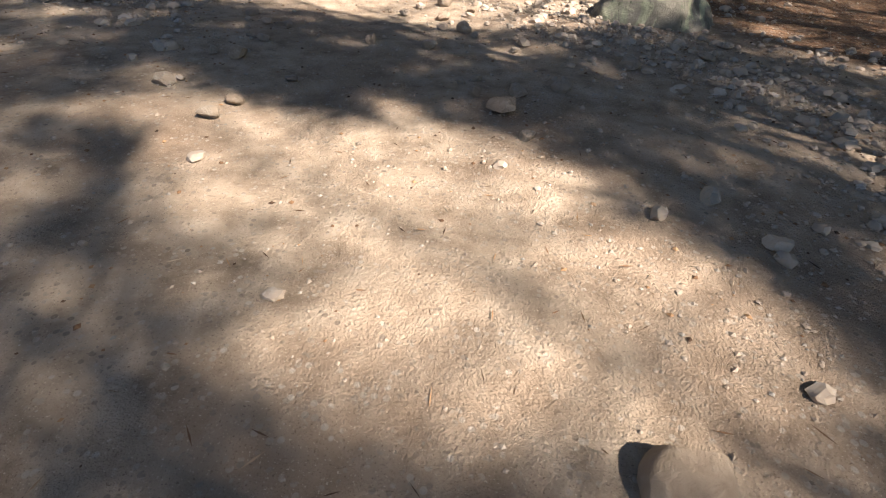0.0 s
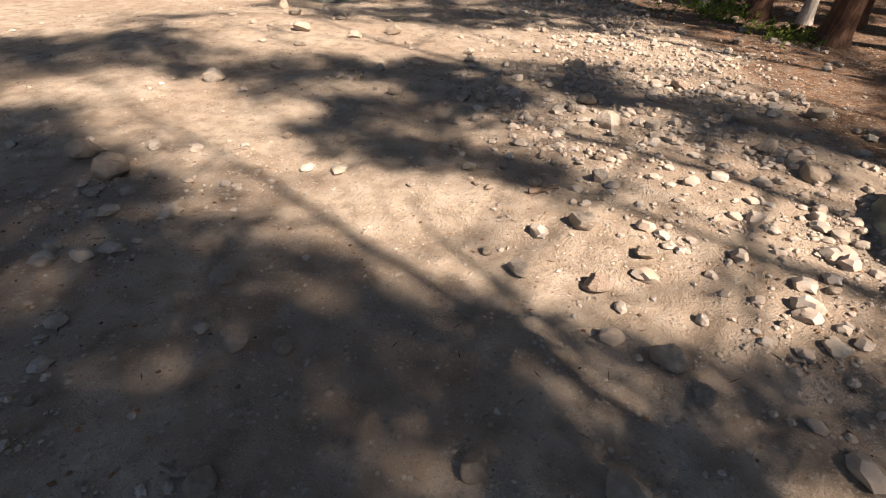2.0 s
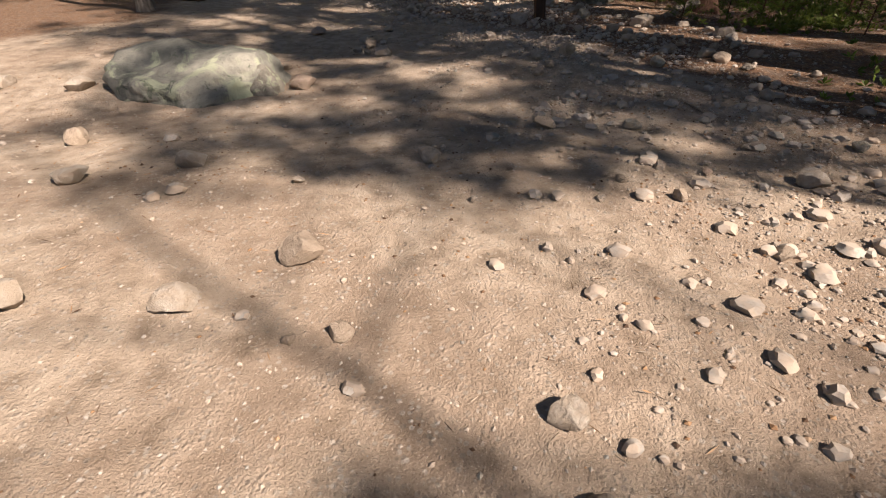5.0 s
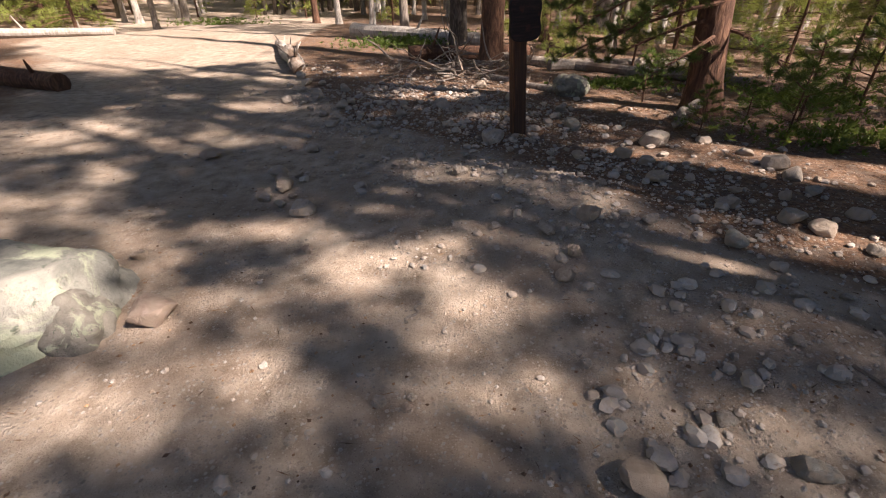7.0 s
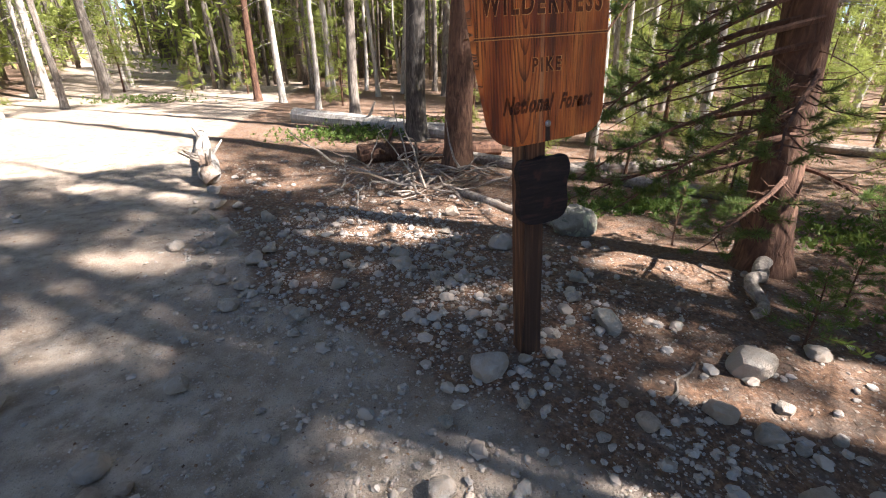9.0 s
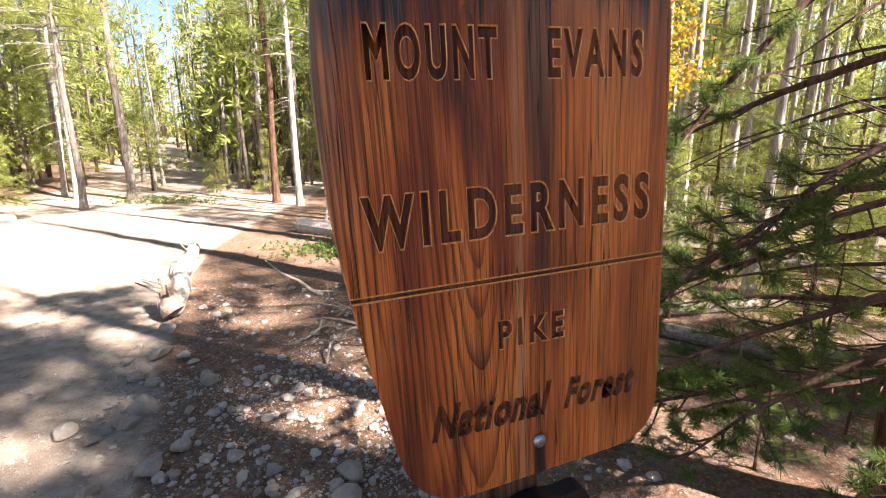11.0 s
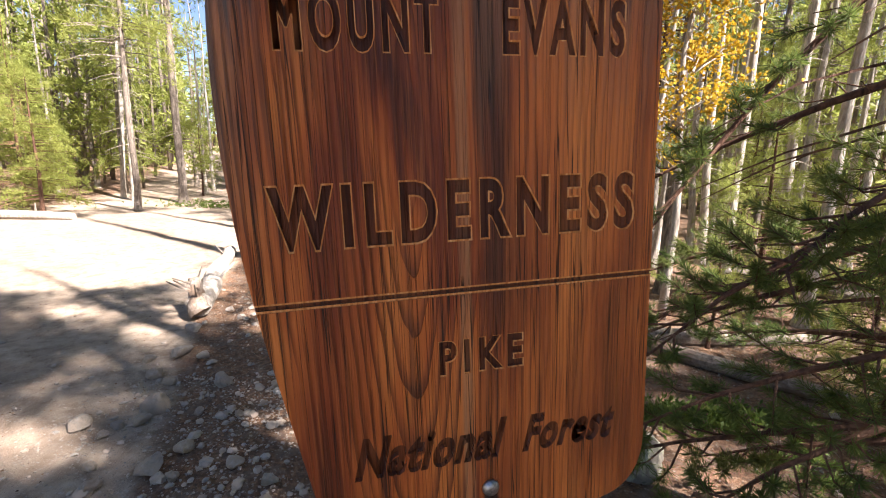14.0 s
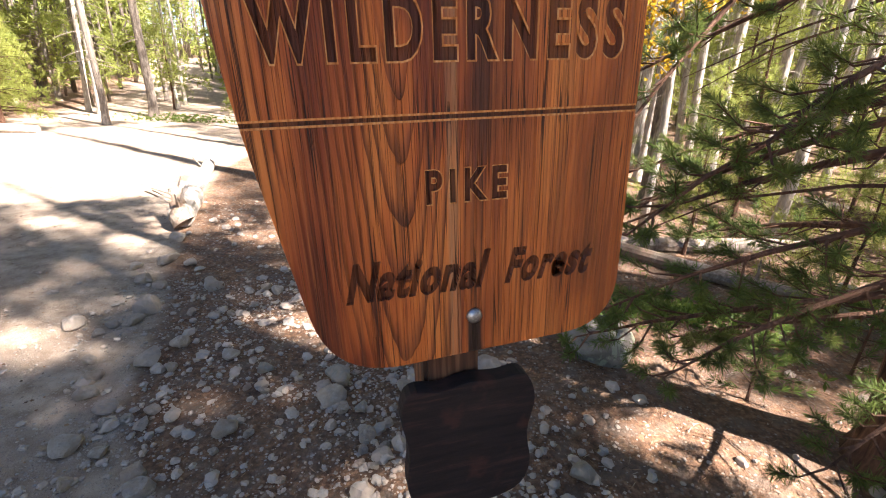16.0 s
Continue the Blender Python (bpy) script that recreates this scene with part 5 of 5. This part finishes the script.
def build_seedlings():
    rng = np.random.default_rng(404)
    first = None
    for x, y, s in ((2.5, 5.3, 0.7), (3.5, 5.45, 0.9), (3.2, 5.7, 0.6), (4.3, 4.7, 0.8), (4.0, 6.0, 1.2), (2.6, 6.9, 0.8), (4.5, 5.3, 1.3), (5.2, 6.6, 1.6), (3.6, 7.3, 0.9)):
        if first is None:
            wood, spots, ways = ([], []), [], []
            tube(wood, ((0, 0, -0.05), (0.01, 0, 0.3), (0.0, 0.02, 0.75)), (0.014, 0.010, 0.004), 6)
            for k in range(22):
                z = 0.08 + 0.64 * k / 21
                a = 2.4 * k
                d = Vector((math.cos(a), math.sin(a), 0.35))
                far = 0.34 * (1.05 - z / 0.8)
                tube(wood, ((0, 0, z), tuple(Vector((0, 0, z)) + d * far)), (0.005, 0.002), 4)
                for g in range(4):
                    spots.append(tuple(Vector((0, 0, z)) + d * far * (0.35 + 0.22 * g)))
                    ways.append(tuple(d + Vector((0, 0, 0.3))))
            v, f = tufts(rng, spots, ways, 26, 0.085, 0.005, 0.6)
            first = tagged(new("pine_seedling"), "small bright green pine seedling in the litter", "tree", "pine seedlings by the trail")
            part("stem", from_arrays("stem", wood[0], wood[1], BARK_RED), first)
            part("needles", from_arrays("needles", v, f, SHRUB_LEAF), first)
            stand(first, x, y, 0, s)
        else:
            copy_thing(first, Matrix.Translation((x, y, floor_at(x, y))) @ pose(0, 0, 0, 0, 0, rng.uniform(0, 360))).scale = (s, s, s)


def build_aspen():
    rng = np.random.default_rng(505)
    store, spots = ([], []), []
    tube(store, [(0.03 * k * math.sin(k), 0.02 * k, 0.95 * k - 0.1) for k in range(9)], [0.085 - 0.009 * k for k in range(9)], 9)
    limbs = ([], [])
    for k in range(44):
        z = rng.uniform(2.2, 8.0)
        a = rng.uniform(0, 6.28)
        far = 1.25 * (1.1 - z / 9) + 0.2
        tip = Vector((far * math.cos(a), far * math.sin(a), z + 0.35))
        tube(limbs, ((0, 0, z - 0.1), (tip.x * 0.5, tip.y * 0.5, z + 0.18), tuple(tip)), (0.018, 0.011, 0.004), 4)
        for _ in range(75):
            t = rng.uniform(0.3, 1.1)
            spots.append((tip.x * t + rng.normal() * 0.14, tip.y * t + rng.normal() * 0.14, z + 0.35 * t + rng.normal() * 0.16))
    v, f = tufts(rng, spots, rng.normal(size=(len(spots), 3)), 3, 0.07, 0.06, 0.8)
    ob = tree("aspen_tree", (from_arrays("trunk", store[0], store[1], BARK_PALE, True), from_arrays("branchwork", limbs[0], limbs[1], BARK_PALE), from_arrays("crown", v, f, ASPEN_LEAF)), "slender aspen with yellow autumn leaves among pines")
    stand(ob, 3.35, 10.5, 0, 0.72)


def build_forest():
    rng = np.random.default_rng(606)
    kinds = []
    for far in (False, True):
        for n in range(4):
            size = (46, 8, 0.36, 0.055) if far else (74, 18, 0.22, 0.015)
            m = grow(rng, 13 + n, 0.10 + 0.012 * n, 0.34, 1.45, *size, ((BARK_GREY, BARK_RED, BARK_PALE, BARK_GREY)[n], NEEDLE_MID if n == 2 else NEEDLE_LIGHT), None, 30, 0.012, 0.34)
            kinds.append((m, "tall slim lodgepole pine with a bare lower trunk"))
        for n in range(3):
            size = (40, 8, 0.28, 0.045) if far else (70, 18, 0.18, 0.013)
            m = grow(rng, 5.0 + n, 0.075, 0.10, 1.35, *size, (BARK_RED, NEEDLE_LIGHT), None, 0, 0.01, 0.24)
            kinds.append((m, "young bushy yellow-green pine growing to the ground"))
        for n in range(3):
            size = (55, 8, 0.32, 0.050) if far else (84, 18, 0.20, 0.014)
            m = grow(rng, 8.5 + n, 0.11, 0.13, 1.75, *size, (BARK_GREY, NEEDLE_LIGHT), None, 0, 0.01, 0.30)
            kinds.append((m, "full-crowned yellow-green pine with boughs to the ground"))
        for n in range(2):
            m = grow(rng, 10 + n, 0.085, 0.9, 0.7, 6, 6, 0.2, 0.05, (BARK_PALE, NEEDLE_DARK), None, 46, 0.03, 0.34)
            kinds.append((m, "dead bare pine pole with broken twigs"))
    made, spots = {}, []

    def plant(k, x, y, size):
        turn = rng.uniform(0, 360)
        k += 12 if math.hypot(x - 0.6, y - 4.5) > 23 else 0
        m, label = kinds[k]
        if k not in made:
            made[k] = tree("pine_tree", m, label, "pines of the forest")
            stand(made[k], x, y, turn, size)
        else:
            copy_thing(made[k], Matrix.Translation((x, y, floor_at(x, y))) @ pose(0, 0, 0, 0, 0, turn)).scale = (size, size, size)
        spots.append((x, y))

    # those that can be told apart round the clearing; four unseen at x > 8, y < 7 only add shade
    for k, x, y, s in ((0, -9.3, 17.9, 0.95), (4, -10.9, 16.4, 0.75), (5, -12.6, 17.6, 0.9), (2, -11.3, 20.5, 1.0), (4, -13.8, 19.2, 0.95), (1, -4.4, 19.8, 1.05), (2, -3.4, 18.9, 0.85), (3, -6.1, 23.8, 0.9), (5, -15.0, 15.5, 1.0), (0, -6.1, 7.0, 1.1), (4, -16.5, 12.5, 1.0), (1, 2.6, 12.9, 0.9), (0, 3.8, 11.6, 0.9), (3, -0.9, 15.6, 0.95), (10, -2.0, 16.8, 0.9), (10, 4.6, 14.6, 1.0), (1, 5.6, 17.0, 1.0), (11, 1.9, 15.4, 1.0), (7, -13.2, 22.5, 0.9), (8, -15.6, 18.0, 1.0), (9, -17.5, 21.0, 1.0), (7, -18.0, 15.5, 0.9), (8, -3.0, 22.5, 0.8), (7, -12.0, 25.5, 0.9), (9, -8.0, 27.0, 0.8), (8, 7.5, 15.5, 0.9), (7, 9.0, 12.5, 0.9), (9, 7.0, 19.5, 1.0), (10, 3.6, 2.85, 0.9), (11, 4.8, 2.3, 0.9), (0, -6.7, 7.9, 1.0), (1, 8.4, 5.6, 1.0), (3, 10.6, 4.2, 1.1), (0, 8.8, 5.4, 0.95), (1, 12.2, 6.6, 1.0), (4, 4.6, 8.9, 0.42), (5, 3.9, 7.9, 0.26), (6, 5.6, 7.4, 0.40), (4, 5.0, 11.2, 0.6), (10, 5.2, 12.4, 1.0), (4, 2.1, 10.2, 0.30), (5, 2.9, 11.4, 0.40), (6, 3.5, 9.6, 0.30), (4, 6.3, 9.6, 0.45), (5, 7.4, 8.2, 0.5), (6, 7.0, 11.0, 0.5), (4, 1.9, 13.9, 0.45), (5, -1.4, 17.6, 0.4), (6, -9.9, 22.4, 0.5), (4, -7.4, 22.2, 0.35), (5, -5.2, 21.6, 0.4), (6, 6.2, 13.8, 0.6), (5, 8.6, 10.4, 0.6)):
        plant(k, x, y, s)
    # bare poles standing close behind the sign and beyond the clearing
    for n in range(64):
        if n < 38:
            x, y = rng.uniform(4.2, 13), rng.uniform(9.5, 18)
        else:
            x, y = rng.uniform(-13, 1.5), rng.uniform(19.6, 25)
        if any((x - p) ** 2 + (y - q) ** 2 < 0.5 for p, q in spots) or abs(math.degrees(math.atan2(x - 0.6, y - 4.5)) + 24) < 4:
            continue
        plant(int(rng.choice((10, 11, 10, 11, 3))), x, y, rng.uniform(0.8, 1.15))
    tries = 0
    while len(spots) < 230 and tries < 9000:
        tries += 1
        a = rng.uniform(-1.2, 4.3) if rng.random() < 0.25 else rng.normal(1.75, 0.55)
        d = 11 + 44 * rng.random() ** 1.3
        x, y = 0.6 + d * math.cos(a), 4.5 + d * math.sin(a)
        o = float(off_trail(x, y))
        if o < 1.0 or (y < 8 and -9 < x < 14) or (-17 < x < -2 and y < 19.5):
            continue
        if any((x - p) ** 2 + (y - q) ** 2 < 1.1 for p, q in spots):
            continue
        if any(in_opening((x, y, h), 0.6) for h in (5, 7, 9, 11, 13)) and y < 24:
            continue
        gap = abs(math.degrees(math.atan2(x - 0.6, y - 4.5)) + 24) < 5
        if gap and d < 34:
            continue
        k = int(rng.choice(12, p=(0.13, 0.13, 0.1, 0.12, 0.07, 0.06, 0.05, 0.08, 0.08, 0.06, 0.07, 0.05)))
        plant(k, x, y, rng.uniform(0.75, 1.1) * (0.8 if gap else 1.0))


def build_far_woods():
    """The close-set poles and crowns deeper in the forest."""
    rng = np.random.default_rng(707)
    trunk, spots, ways = ([], []), [], []
    for _ in range(2300):
        a = rng.uniform(-0.9, 4.2) if rng.random() < 0.3 else rng.normal(1.7, 0.6)
        d = 20 + 62 * rng.random()
        x, y = 0.6 + d * math.cos(a), 4.5 + d * math.sin(a)
        if float(off_trail(x, y)) < 0.8 or (-17 < x < -2 and y < 23):
            continue
        z0, h, r = floor_at(x, y), rng.uniform(8, 15), rng.uniform(0.05, 0.13)
        if abs(math.degrees(math.atan2(x - 0.6, y - 4.5)) + 24) < 5:
            h = min(h, 0.30 * d)
        lx, ly = rng.normal() * 0.25, rng.normal() * 0.25
        tube(trunk, ((x, y, z0 - 0.2), (x + lx * 0.5, y + ly * 0.5, z0 + h * 0.5), (x + lx, y + ly, z0 + h)), (r, r * 0.75, 0.02), 5)
        low = 0.02 if d > 30 or rng.random() < 0.25 else 0.30
        for k in range(34 if d > 38 else 30):
            f = rng.random()
            w = 1.4 * (1.05 - f)
            b = rng.uniform(0, 6.28)
            e = rng.random() ** 0.5
            spots.append((x + lx * 0.7 + w * e * math.cos(b), y + ly * 0.7 + w * e * math.sin(b), z0 + h * (low + (1 - low) * f)))
            ways.append((math.cos(b), math.sin(b), 0.3))
    tagged(new("far_trunks", from_arrays("far_trunks", trunk[0], trunk[1], BARK_GREY, True)), "close-set slim pine trunks deep in the forest", "trees", kind="stuff")
    v, f = tufts(rng, spots, ways, 5, 0.58, 0.11, 0.8)
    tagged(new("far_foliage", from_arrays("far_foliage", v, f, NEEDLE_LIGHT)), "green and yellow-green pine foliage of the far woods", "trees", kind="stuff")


build_corner_pine()
build_near_pines()
build_shade_trees()
build_seedlings()
build_aspen()
build_forest()
build_far_woods()
